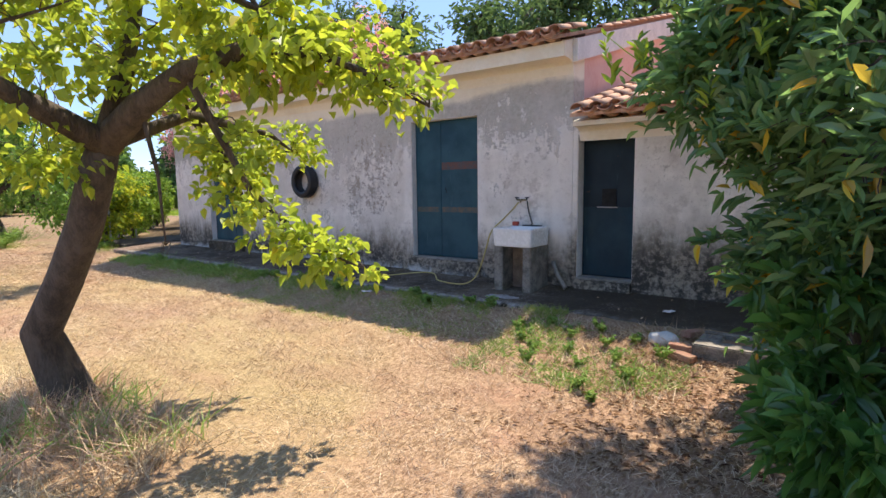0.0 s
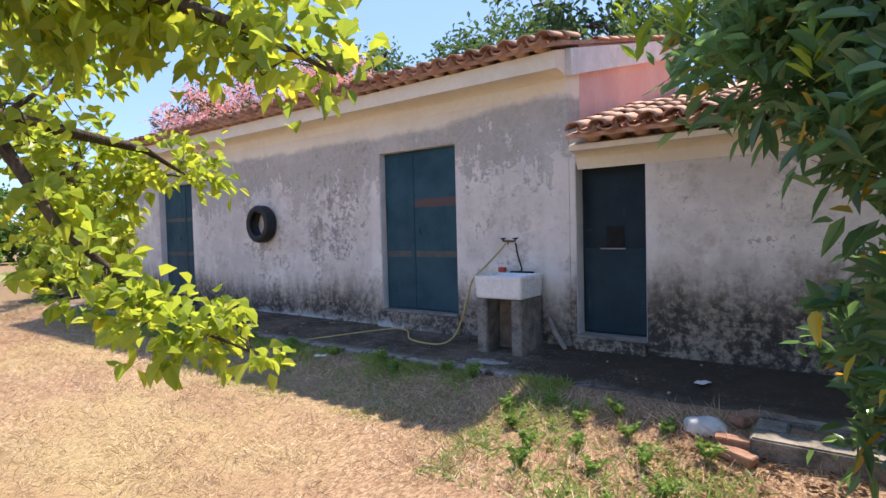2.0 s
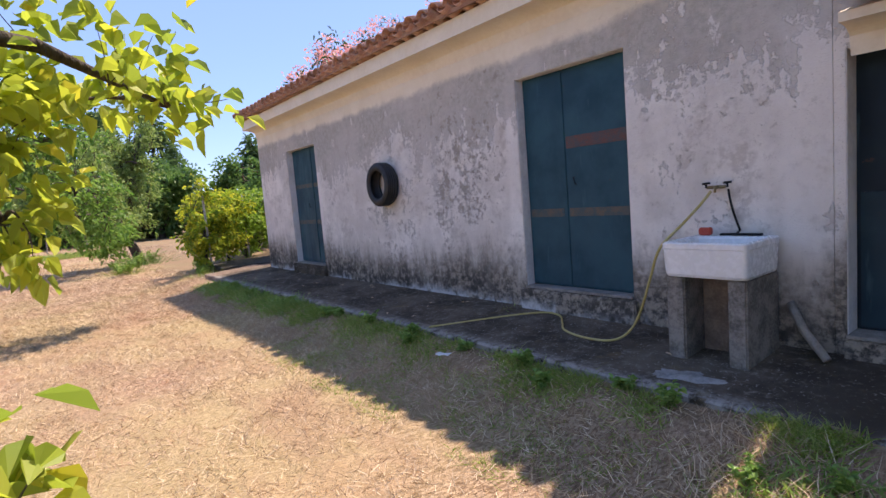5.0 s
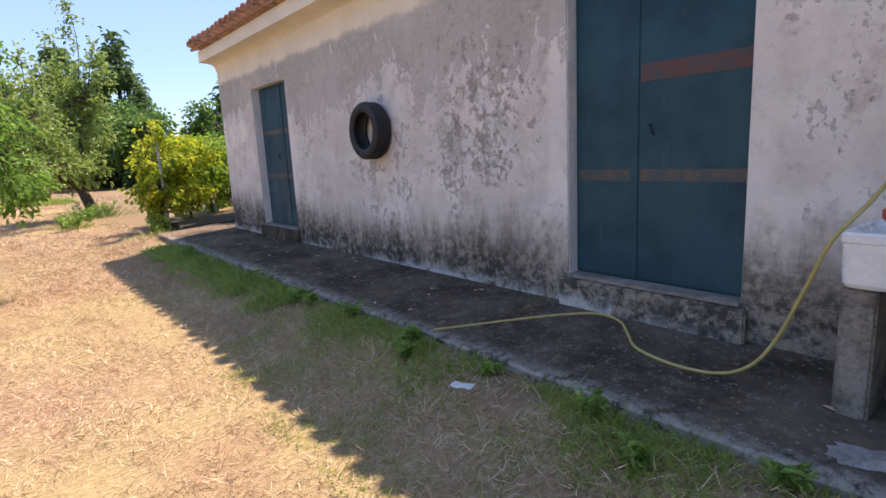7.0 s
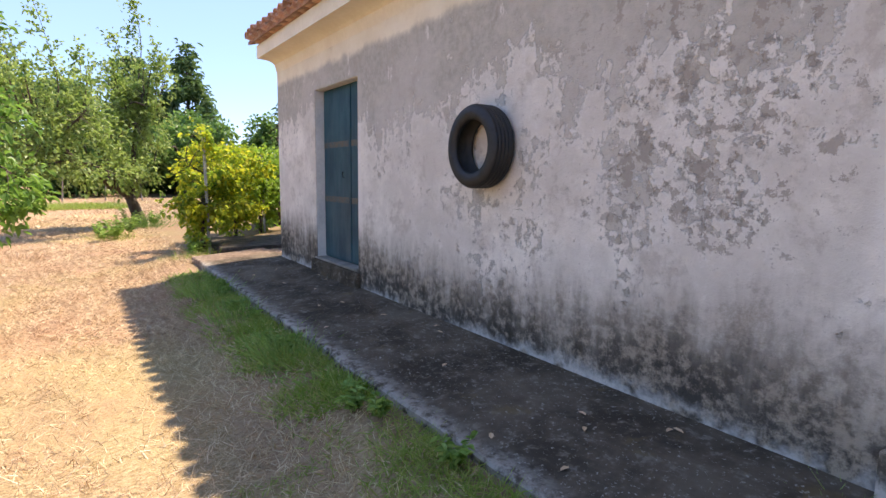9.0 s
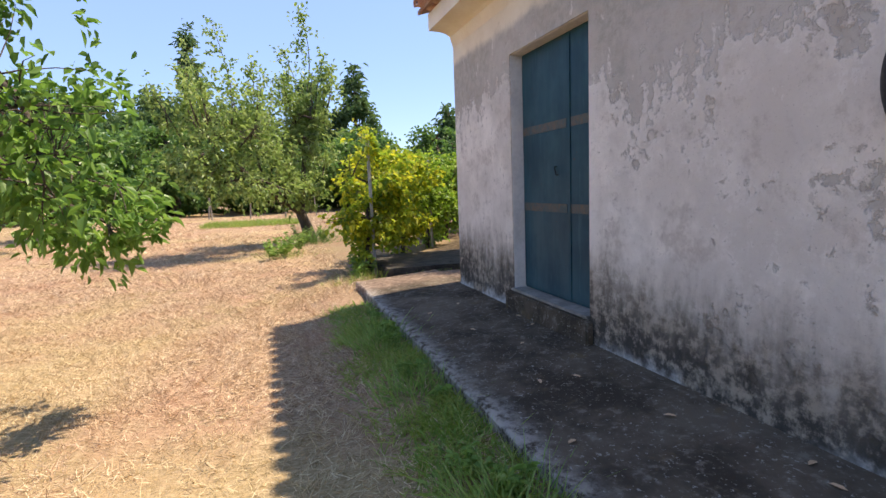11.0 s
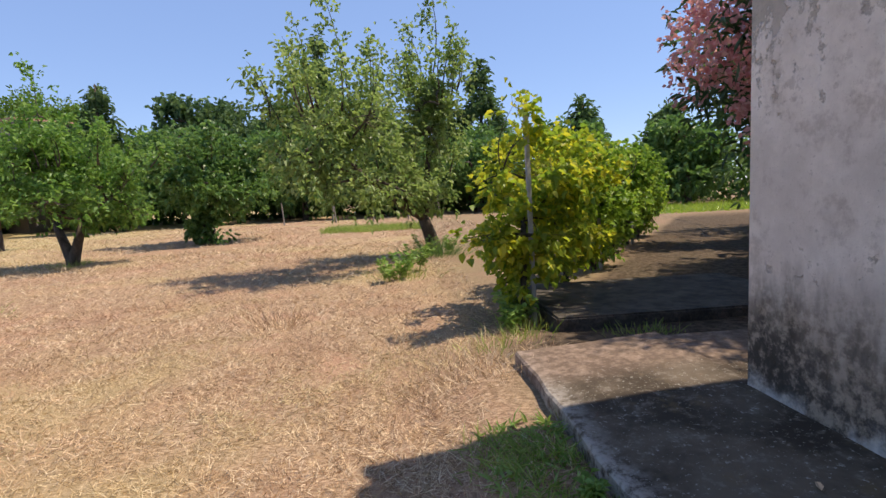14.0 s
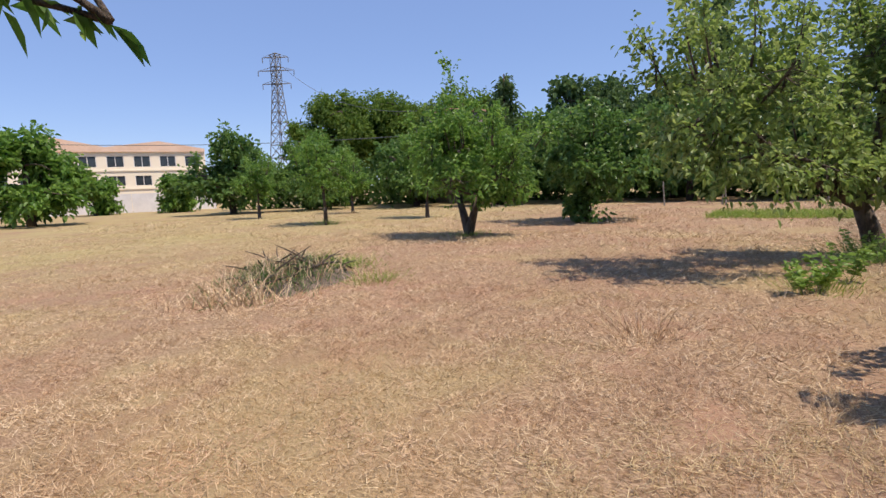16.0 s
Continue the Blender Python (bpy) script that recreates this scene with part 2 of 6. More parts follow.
def concrete():
    """Old concrete apron: black lichen with paler worn edge and moss."""
    n = Nodes("old_concrete")
    y = n.axis(1)
    mid, fine, speck = n.noise(1.5, 5, 0.7), n.noise(12, 4, 0.7), n.noise(90, 3)
    c = n.mix(n.ramp(mid, 0.35, 0.65), (0.06, 0.047, 0.035), (0.145, 0.115, 0.085))
    c = n.mix(n.ramp(fine, 0.54, 0.70, 0, 0.65), c, (0.22, 0.19, 0.155))
    edge = n.math("MULTIPLY", n.ramp(n.math("ADD", y, n.math("MULTIPLY", mid, 0.3)), 5.98, 6.2, 1.0, 0.0), n.ramp(fine, 0.35, 0.6))
    c = n.mix(n.math("MULTIPLY", edge, 0.85), c, (0.44, 0.40, 0.355))
    c = n.mix(n.ramp(n.noise(2.7, 5, 0.7, shift=(3, 1, 0)), 0.58, 0.7, 0, 0.6), c, (0.16, 0.115, 0.06))
    c = n.mix(n.ramp(n.noise(38, 4, 0.7), 0.60, 0.66, 0, 0.75), c, (0.36, 0.34, 0.30))
    # far end past the house shadow: sunlit strip painted in as a reddish tint
    c = n.mix(n.ramp(n.axis(0), -14.75, -14.35, 0.75, 0.0), c, n.mix(n.ramp(fine, 0.4, 0.65), (0.17, 0.12, 0.09), (0.31, 0.22, 0.165)))
    dirt = n.math("MULTIPLY", n.ramp(n.axis(0), -3.4, -2.6), n.ramp(mid, 0.36, 0.52))
    c = n.mix(n.math("MULTIPLY", dirt, 0.8), c, (0.045, 0.036, 0.026))
    n.bump(n.math("ADD", n.math("MULTIPLY", fine, 0.6), n.math("MULTIPLY", speck, 0.3)), 0.7, 0.014)
    return n.done(c, 0.95, 0, 0.06)


PLASTER = plaster()
PALE = plain("pale_limewash", (0.74, 0.65, 0.50), (0.82, 0.74, 0.60), 2.2, 0.9, 0.3)
REVEAL = plain("reveal_limewash", (0.60, 0.58, 0.55), (0.77, 0.74, 0.70), 3.0, 0.9, 0.4)
PINK = plain("pink_limewash", (0.66, 0.36, 0.31), (0.72, 0.45, 0.39), 1.4, 0.9, 0.3)
DOOR = painted_steel()
# annexe door: the same paint with the recess's shade put into the colour
DOOR_SHADED = painted_steel("door_paint_deep_shade", (0.006, 0.016, 0.026), (0.010, 0.026, 0.038))
DOOR_HALF_SHADED = painted_steel("door_paint_shaded_blue", (0.008, 0.030, 0.045), (0.014, 0.046, 0.064))
RUST = plain("rusty_strip", (0.03, 0.07, 0.08), (0.125, 0.09, 0.06), 9, 0.6, 0.3)
RUST_RED = plain("red_lead_strip", (0.13, 0.045, 0.03), (0.05, 0.06, 0.065), 9, 0.6, 0.3)
TILE = plain("clay_tile", (0.44, 0.19, 0.115), (0.62, 0.40, 0.28), 7, 0.85, 0.5, piece=0.35)
SLAB = concrete()
KERB = plain("weathered_concrete", (0.16, 0.145, 0.125), (0.33, 0.30, 0.265), 5, 0.92, 0.6, dist=0.015)
GROUND = soil()
POST = plain("post_concrete", (0.34, 0.33, 0.32), (0.48, 0.47, 0.45), 6, 0.9, 0.4)
# terrace soil, with the shade of oleanders and vines put into its tones
SHADED_SOIL = plain("shaded_soil", (0.035, 0.029, 0.023), (0.12, 0.098, 0.076), 4, 0.95, 0.9, dist=0.04)
BARK = plain("bark", (0.045, 0.032, 0.024), (0.13, 0.10, 0.075), 9, 0.95, 1.0, dist=0.03, stretch=(1, 1, 0.3))
RUBBER = plain("tyre_rubber", (0.008, 0.008, 0.009), (0.02, 0.02, 0.021), 14, 0.6, 0.2)
CERAMIC = plain("white_ceramic", (0.74, 0.74, 0.72), (0.80, 0.80, 0.79), 3, 0.25, 0.03)
HOSE = plain("yellow_hose", (0.42, 0.33, 0.10), (0.52, 0.42, 0.16), 12, 0.5, 0.1)
METAL = plain("grey_metal", (0.30, 0.30, 0.29), (0.45, 0.45, 0.44), 12, 0.4, 0.1, metal=0.9)
BRASS = plain("dull_brass", (0.22, 0.16, 0.08), (0.32, 0.25, 0.14), 12, 0.45, 0.1, metal=0.8)
RED = plain("red_plastic", (0.45, 0.05, 0.03), (0.52, 0.08, 0.05), 12, 0.45, 0.05)
BLACK = plain("black_plastic", (0.01, 0.01, 0.01), (0.02, 0.02, 0.02), 12, 0.6, 0.1, spec=0.15)
STONE = plain("white_stone", (0.50, 0.49, 0.47), (0.66, 0.65, 0.63), 9, 0.9, 0.6)
BRICK = plain("brick_clay", (0.26, 0.12, 0.08), (0.36, 0.22, 0.15), 9, 0.9, 0.6)
WOOD = plain("grey_wood", (0.20, 0.175, 0.145), (0.34, 0.30, 0.255), 9, 0.9, 0.6, stretch=(1, 1, 0.2))
STEEL = plain("pylon_steel", (0.12, 0.12, 0.12), (0.19, 0.19, 0.19), 3, 0.6, 0.1, metal=0.3)
CREAM = plain("cream_render", (0.80, 0.70, 0.55), (0.84, 0.76, 0.62), 0.6, 0.9, 0.1)
SHEET = plain("roof_sheet", (0.66, 0.44, 0.32), (0.74, 0.54, 0.42), 0.5, 0.8, 0.1)
WHITEWALL = plain("white_wall_paint", (0.62, 0.60, 0.60), (0.72, 0.70, 0.70), 0.8, 0.9, 0.1)
PANE = plain("window_glass", (0.03, 0.04, 0.05), (0.05, 0.06, 0.07), 1.0, 0.1, 0.0)
LEAF_YOUNG = leafy("pear_leaves", ((0.23, 0.33, 0.06), (0.38, 0.48, 0.07), (0.55, 0.60, 0.08), (0.70, 0.60, 0.07)), 0.42, 0.62)
LEAF_LAUREL = leafy("laurel_leaves", ((0.10, 0.20, 0.085), (0.15, 0.285, 0.11), (0.23, 0.39, 0.15), (0.66, 0.36, 0.03)), 0.24, 0.6, 1.0)
LEAF_SUCKER = leafy("laurel_sucker_leaves", ((0.05, 0.145, 0.034), (0.08, 0.205, 0.046), (0.13, 0.29, 0.066)), 0.3, 0.5, 0.8)
LEAF_YELLOW = leafy("yellowed_leaves", ((0.60, 0.36, 0.03), (0.68, 0.44, 0.04), (0.62, 0.55, 0.10)), 0.45, 0.5)
LEAF_FRESH = leafy("fresh_shoots", ((0.17, 0.30, 0.04), (0.26, 0.40, 0.05), (0.36, 0.48, 0.06)), 0.35, 0.5)
LEAF_FRUIT = leafy("orchard_leaves", ((0.10, 0.22, 0.045), (0.155, 0.30, 0.06), (0.24, 0.39, 0.095)), 0.45, 0.55)
LEAF_PEAR = leafy("spreading_pear_leaves", ((0.16, 0.25, 0.07), (0.24, 0.345, 0.10), (0.35, 0.44, 0.17)), 0.42, 0.55)
LEAF_DARK = leafy("fig_leaves", ((0.075, 0.165, 0.045), (0.115, 0.225, 0.06), (0.18, 0.30, 0.09)), 0.4, 0.52)
LEAF_PINE = leafy("pine_needles", ((0.09, 0.17, 0.03), (0.14, 0.24, 0.042), (0.21, 0.31, 0.06)), 0.7, 0.45)
LEAF_CEDAR = leafy("cedar_needles", ((0.06, 0.12, 0.05), (0.095, 0.17, 0.065), (0.15, 0.23, 0.09)), 0.7, 0.45)
LEAF_VINE = leafy("vine_leaves", ((0.17, 0.29, 0.04), (0.32, 0.43, 0.05), (0.60, 0.57, 0.06)), 0.5, 0.58)
LEAF_VINE_LOW = leafy("green_vine_leaves", ((0.13, 0.25, 0.04), (0.21, 0.36, 0.055), (0.37, 0.50, 0.075)), 0.5, 0.45)
LEAF_OLEANDER = leafy("oleander_leaves", ((0.035, 0.075, 0.028), (0.055, 0.105, 0.04), (0.08, 0.13, 0.05)), 0.4, 0.35)
PETALS = leafy("oleander_petals", ((0.76, 0.30, 0.33), (0.84, 0.42, 0.44), (0.88, 0.56, 0.57)), 0.6, 0.4)


def straw():
    """Cut straw: pale and brown stalks, browner along the mown rows and in worn patches."""
    n = Nodes("straw")
    r = n.island()
    c = n.mix(n.ramp(r, 0.02, 0.45), (0.28, 0.178, 0.105), (0.63, 0.455, 0.285))
    c = n.mix(n.ramp(r, 0.5, 0.95), c, (0.86, 0.69, 0.49))
    rows = n.noise(1.3, 5, 0.68, (0.4, 1, 1), (3, 0, 0))
    c = n.mix(n.ramp(rows, 0.46, 0.64, 0, 0.4), c, (0.40, 0.25, 0.165))
    c = n.mix(n.ramp(n.noise(0.3, 3), 0.5, 0.62, 0, 0.4), c, (0.50, 0.42, 0.21))
    c = n.mix(n.ramp(n.noise(0.45, 3, shift=(9, 2, 0)), 0.5, 0.64, 0, 0.5), c, (0.52, 0.31, 0.215))
    c = n.mix(n.math("MULTIPLY", n.ramp(n.axis(1), -2, -14), n.ramp(n.noise(0.22, 4, 0.6), 0.34, 0.55, 0.15, 0.6)), c, (0.52, 0.45, 0.22))
    return n.done(c, 0.8, 0, 0.2)


STRAW = straw()
GRASS = leafy("green_grass", ((0.16, 0.27, 0.04), (0.25, 0.37, 0.065), (0.42, 0.46, 0.15)), 0.6, 0.45, 0.3)
WEED = leafy("weed_leaves", ((0.15, 0.27, 0.055), (0.23, 0.38, 0.085), (0.36, 0.48, 0.15)), 0.5, 0.4)


# ---- building blocks ----
def part(name, bm, material, parent=None, label="", smooth=False):
    """Links a bmesh as ONE mesh object under a thing or a part."""
    me = bpy.data.meshes.new(name)
    bm.to_mesh(me)
    bm.free()
    me.materials.append(material)
    if smooth:
        me.polygons.foreach_set("use_smooth", [True] * len(me.polygons))
    ob = new(name, me)
    ob.parent = parent
    return tagged(ob, label)


def thing(name, label, category, at=(0, 0, 0), group="", kind=""):
    ob = new(name)
    ob.empty_display_size = 0.1
    ob.location = at
    return tagged(ob, label, category, group, kind)


def box(bm, x0, x1, y0, y1, z0, z1, bevel=0.0):
    vs = [bm.verts.new((x, y, z)) for x in (x0, x1) for y in (y0, y1) for z in (z0, z1)]
    fs = [bm.faces.new([vs[i] for i in q]) for q in ((0, 1, 3, 2), (4, 6, 7, 5), (0, 4, 5, 1), (2, 3, 7, 6), (0, 2, 6, 4), (1, 5, 7, 3))]
    if bevel:
        es = list({e for f in fs for e in f.edges})
        bmesh.ops.bevel(bm, geom=es, offset=bevel, segments=2, affect="EDGES")
    return bm


def boxed(name, dims, material, parent=None, label="", bevel=0.0):
    return part(name, box(bmesh.new(), *dims, bevel), material, parent, label)


def smoothstep(a, b, v):
    t = min(1.0, max(0.0, (v - a) / (b - a)))
    return t * t * (3 - 2 * t)


class Geo:
    """Gathers vertices and faces of tubes, leaves and blades, for one mesh."""

    def __init__(self, seed=0):
        self.v, self.f, self.n = [], [], 0
        self.rng = np.random.default_rng(seed)

    def add(self, verts, faces):
        self.v.append(np.asarray(verts, dtype=float))
        self.f.extend([tuple(i + self.n for i in q) for q in faces])
        self.n += len(verts)

    def tube(self, pts, radii, sides=7):
        pts = [Vector(p) for p in pts]
        verts, faces = [], []
        for i, p in enumerate(pts):
            d = (pts[min(i + 1, len(pts) - 1)] - pts[max(i - 1, 0)]).normalized()
            if i == 0:
                a = d.cross(Vector((0.31, 0.17, 0.93)) if abs(d.z) < 0.9 else Vector((1, 0, 0))).normalized()
            else:
                a = (a - d * a.dot(d)).normalized()
            b = d.cross(a)
            for k in range(sides):
                w = 2 * math.pi * k / sides
                verts.append(p + (a * math.cos(w) + b * math.sin(w)) * radii[i])
        for i in range(len(pts) - 1):
            for k in range(sides):
                k2 = (k + 1) % sides
                faces.append((i * sides + k, i * sides + k2, (i + 1) * sides + k2, (i + 1) * sides + k))
        faces.append(tuple(range(sides))[::-1])
        faces.append(tuple((len(pts) - 1) * sides + k for k in range(sides)))
        self.add([tuple(v) for v in verts], faces)

    def leaves(self, at, way, length, width, droop=0.25, fold=0.25, spread=0.2):
        """Leaves at the points, growing along the ways: a six-point blade, folded along its rib."""
        at, way = np.asarray(at, float), np.asarray(way, float)
        k = len(at)
        if not k:
            return
        g = self.rng
        way = way + g.normal(0, spread, (k, 3))
        way /= np.linalg.norm(way, axis=1)[:, None] + 1e-9
        side = np.cross(way, g.normal(0, 0.5, (k, 3)) + (0, 0, 1))
        side /= np.linalg.norm(side, axis=1)[:, None] + 1e-9
        up = np.cross(side, way)
        s = g.uniform(0.65, 1.25, (k, 1))
        L, W = length * s, width * s
        down = np.array((0, 0, -1.0))
        m1, m2, tip = at + way * L * 0.35, at + way * L * 0.7 + down * L * droop * 0.35, at + way * L + down * L * droop
        q = np.stack([at, m1 - side * W * 0.5 + up * W * fold, m2 - side * W * 0.36 + up * W * fold, tip,
                      m2 + side * W * 0.36 + up * W * fold, m1 + side * W * 0.5 + up * W * fold], axis=1)
        idx = np.arange(k)[:, None] * 6 + self.n
        self.v.append(q.reshape(-1, 3))
        for a in ((0, 1, 2, 3), (0, 3, 4, 5)):
            self.f.extend(map(tuple, (idx + np.array(a)).tolist()))
        self.n += 6 * k

    def blades(self, at, way, length, width, bend=0.3):
        """Grass blades or stalks: two quads each, bending over."""
        at, way = np.asarray(at, float), np.asarray(way, float)
        k = len(at)
        g = self.rng
        way = way / (np.linalg.norm(way, axis=1)[:, None] + 1e-9)
        side = np.cross(way, g.normal(0, 1, (k, 3)))
        side /= np.linalg.norm(side, axis=1)[:, None] + 1e-9
        L = length * g.uniform(0.5, 1.3, (k, 1))
        off = g.normal(0, 1, (k, 3)) * (1, 1, 0.25) * L * bend
        m, tip = at + way * L * 0.55 + off * 0.3, at + way * L + off
        q = np.stack([at - side * width / 2, at + side * width / 2, m + side * width * 0.4, m - side * width * 0.4, tip], axis=1)
        idx = np.arange(k)[:, None] * 5 + self.n
        self.v.append(q.reshape(-1, 3))
        self.f.extend(map(tuple, (idx + np.array((0, 1, 2, 3))).tolist()))
        self.f.extend(map(tuple, (idx + np.array((3, 2, 4))).tolist()))
        self.n += 5 * k

    def make(self, name, material, parent=None, label="", smooth=False):
        me = bpy.data.meshes.new(name)
        me.from_pydata(np.concatenate(self.v).tolist(), [], self.f)
        me.materials.append(material)
        if smooth:
            me.polygons.foreach_set("use_smooth", [True] * len(me.polygons))
        ob = new(name, me)
        ob.parent = parent
        return tagged(ob, label)


def ground_z(x, y):
    """The lie of the land; the apron of the house stands a hand above it."""
    z = -0.2 - 0.06 * smoothstep(-6, -15, x) - 0.10 * smoothstep(-15, -40, x)
    z += 0.02 * noise.noise((x * 0.7, y * 0.7, 0)) + 0.022 * noise.noise((x * 2.3, y * 2.3, 5)) + 0.014 * noise.noise((x * 5.5, y * 5.5, 9))
    z += 0.145 * smoothstep(4.9, 5.75, y) * smoothstep(-17.5, -15.4, x) * (1 + 0.12 * smoothstep(-13.4, -14.6, x)) + 0.05 * smoothstep(4.2, 5.4, y) * smoothstep(-4, -2.5, x)
    if x < -16:
        z += 0.2 * smoothstep(6.6, 9.5, y) * smoothstep(-16, -17.5, x) * (1 - smoothstep(-30, -45, x))
    return z


def curve_pts(a, b, bow, k=6):
    """Points from a to b, bowed by the vector bow at the middle."""
    a, b, bow = Vector(a), Vector(b), Vector(bow)
    return [a.lerp(b, i / k) + bow * math.sin(math.pi * i / k) for i in range(k + 1)]


def crown_points(g, blobs, count, gaps=0.42, scale=1.1):
    """Places and outward ways spread through the blobs (centre, radii, weight), with gaps by a noise field."""
    total = sum(b[2] for b in blobs)
    at, way = [], []
    for c, r, w in blobs:
        want, tries = int(count * w / total), 0
        limit = 16 * want + 40
        while want > 0 and tries < limit:
            tries += 1
            d = g.normal(0, 1, 3)
            d /= np.linalg.norm(d)
            q = d * (g.uniform(0.05, 1) ** 0.45)
            p = np.array(c) + q * np.array(r)
            if noise.noise(Vector(p * scale)) + 0.5 < gaps:
                continue
            p += g.normal(0, 0.06, 3) * np.array(r)
            o = d + g.normal(0, 0.55, 3) + (0, 0, 0.15)
            at.append(p)
            way.append(o / np.linalg.norm(o))
            want -= 1
    return np.array(at), np.array(way)


def clumped(blobs, seed):
    """Breaks large blobs of a crown into uneven clumps."""
    g = np.random.default_rng(seed + 9)
    out = []
    for c, r, w in blobs:
        k = 11 if max(r) > 0.9 else 1
        for _ in range(k):
            if k == 1:
                out.append((c, r, w))
                continue
            d = g.normal(0, 1, 3)
            d *= g.uniform(0.35, 0.72) / np.linalg.norm(d)
            q = g.uniform(0.3, 0.5)
            out.append((tuple(np.array(c) + d * np.array(r)), tuple(q * np.array(r) * (1, 1, 1.05)), w / k))
    return out


def tree(name, label, category, base, trunks, blobs, sprigs, per, leaf, mat, seed, gaps=0.42, scale=1.1, twig=0.3,
         limb_r=0.05, droop=0.25, group="", twigs=True, boughs=3, shoots=(), clump=False):
    """A tree: trunk lines [(points, radii)], limbs to each blob, twigs, and sprigs of leaves."""
    top = thing(name, label, category, base, group)
    inv = -np.array(base)
    if clump:
        blobs = clumped(blobs, seed)
    wood, g = Geo(seed), np.random.default_rng(seed + 1)
    for pts, radii in trunks:
        wood.tube(np.array(pts) + inv, radii, 10)
    nodes = [np.array(p) for pts, _ in trunks for p in pts[1:]]
    limbs = Geo(seed + 2)
    for c, r, w in blobs:
        start = min(nodes, key=lambda p: np.linalg.norm((p - c) * (1, 1, 1.6)))
        for b in range(boughs):
            end = np.array(c) + g.uniform(-0.75, 0.75, 3) * np.array(r)
            pts = [tuple(np.array(p) + inv) for p in curve_pts(start, end, g.normal(0, 0.1, 3) * np.linalg.norm(end - start) + (0, 0, 0.05))]
            limbs.tube(pts, [limb_r * min(1, max(r) / 0.45) * (1 - 0.8 * i / 6) for i in range(7)], 6)
            nodes += [np.array(p) - inv for p in pts[3:]]
    at, way = crown_points(g, blobs, sprigs, gaps, scale)
    if twigs:
        nd = np.array(nodes)
        for p, o in zip(at[::3], way[::3]):
            start = nd[np.argmin(np.linalg.norm(nd - p, axis=1))]
            d = np.linalg.norm(p - start)
            if d < 1.6:
                limbs.tube([tuple(np.array(q) + inv) for q in curve_pts(start, p + o * twig * 0.6, g.normal(0, 0.06, 3) * d, 3)], [limb_r * 0.22, limb_r * 0.16, limb_r * 0.11, limb_r * 0.06], 4)
    for a, b in shoots:
        pts = curve_pts(a, b, g.normal(0, 0.05, 3) * np.linalg.norm(np.array(b) - a), 6)
        limbs.tube([tuple(np.array(q) + inv) for q in pts], [limb_r * (0.6 - 0.08 * i) for i in range(7)], 5)
        k = int(np.linalg.norm(np.array(b) - a) * 16)
        f = g.uniform(0.1, 1, k)
        d = (np.array(b) - a) / np.linalg.norm(np.array(b) - a)
        spread = (0.05 + 0.22 * (1 - f))[:, None] * g.normal(0, 1, (k, 3)) * (1, 1, 0.5)
        at = np.concatenate([at, np.array(a) + (np.array(b) - a) * f[:, None] + spread])
        way = np.concatenate([way, d * 0.6 + g.normal(0, 0.5, (k, 3))])
    wood.make("trunk", BARK, top, smooth=True)
    tagged(limbs.make("branch_work", BARK, top, smooth=True), kind="stuff")
    crown = Geo(seed + 3)
    s = g.uniform(0, twig, (len(at), per, 1))
    pos = (at[:, None, :] + way[:, None, :] * s + g.normal(0, leaf[0] * 0.35, (len(at), per, 3))).reshape(-1, 3)
    ways = (way[:, None, :] * 0.7 + g.normal(0, 0.6, (len(at), per, 3))).reshape(-1, 3)
    crown.leaves(pos + inv, ways, leaf[0], leaf[1], droop)
    tagged(crown.make("crown", mat, top), kind="stuff")
    return top


# ---- ground ----
def axis_steps(edges):
    out = []
    for a, b, s in edges:
        out += list(np.arange(a, b, s))
    return out


def build_ground():
    xs = axis_steps([(-900, -120, 60), (-120, -40, 8), (-40, -22, 1.0), (-22, -9, 0.2), (-9, 2, 0.1), (2, 12, 1.0), (12, 120, 12), (120, 900.1, 60)])
    ys = axis_steps([(-900, -120, 60), (-120, -24, 8), (-24, -6, 1.0), (-6, 0, 0.2), (0, 6, 0.1), (6, 9, 0.2), (9, 20, 1.0), (20, 120, 10), (120, 900.1, 60)])
    verts = [(x, y, ground_z(x, y)) for x in xs for y in ys]
    k = len(ys)
    faces = [(i * k + j, (i + 1) * k + j, (i + 1) * k + j + 1, i * k + j + 1) for i in range(len(xs) - 1) for j in range(k - 1)]
    me = bpy.data.meshes.new("ground")
    me.from_pydata(verts, [], faces)
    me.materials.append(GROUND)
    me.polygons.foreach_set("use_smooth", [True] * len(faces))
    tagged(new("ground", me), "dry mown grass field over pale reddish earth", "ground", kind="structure")


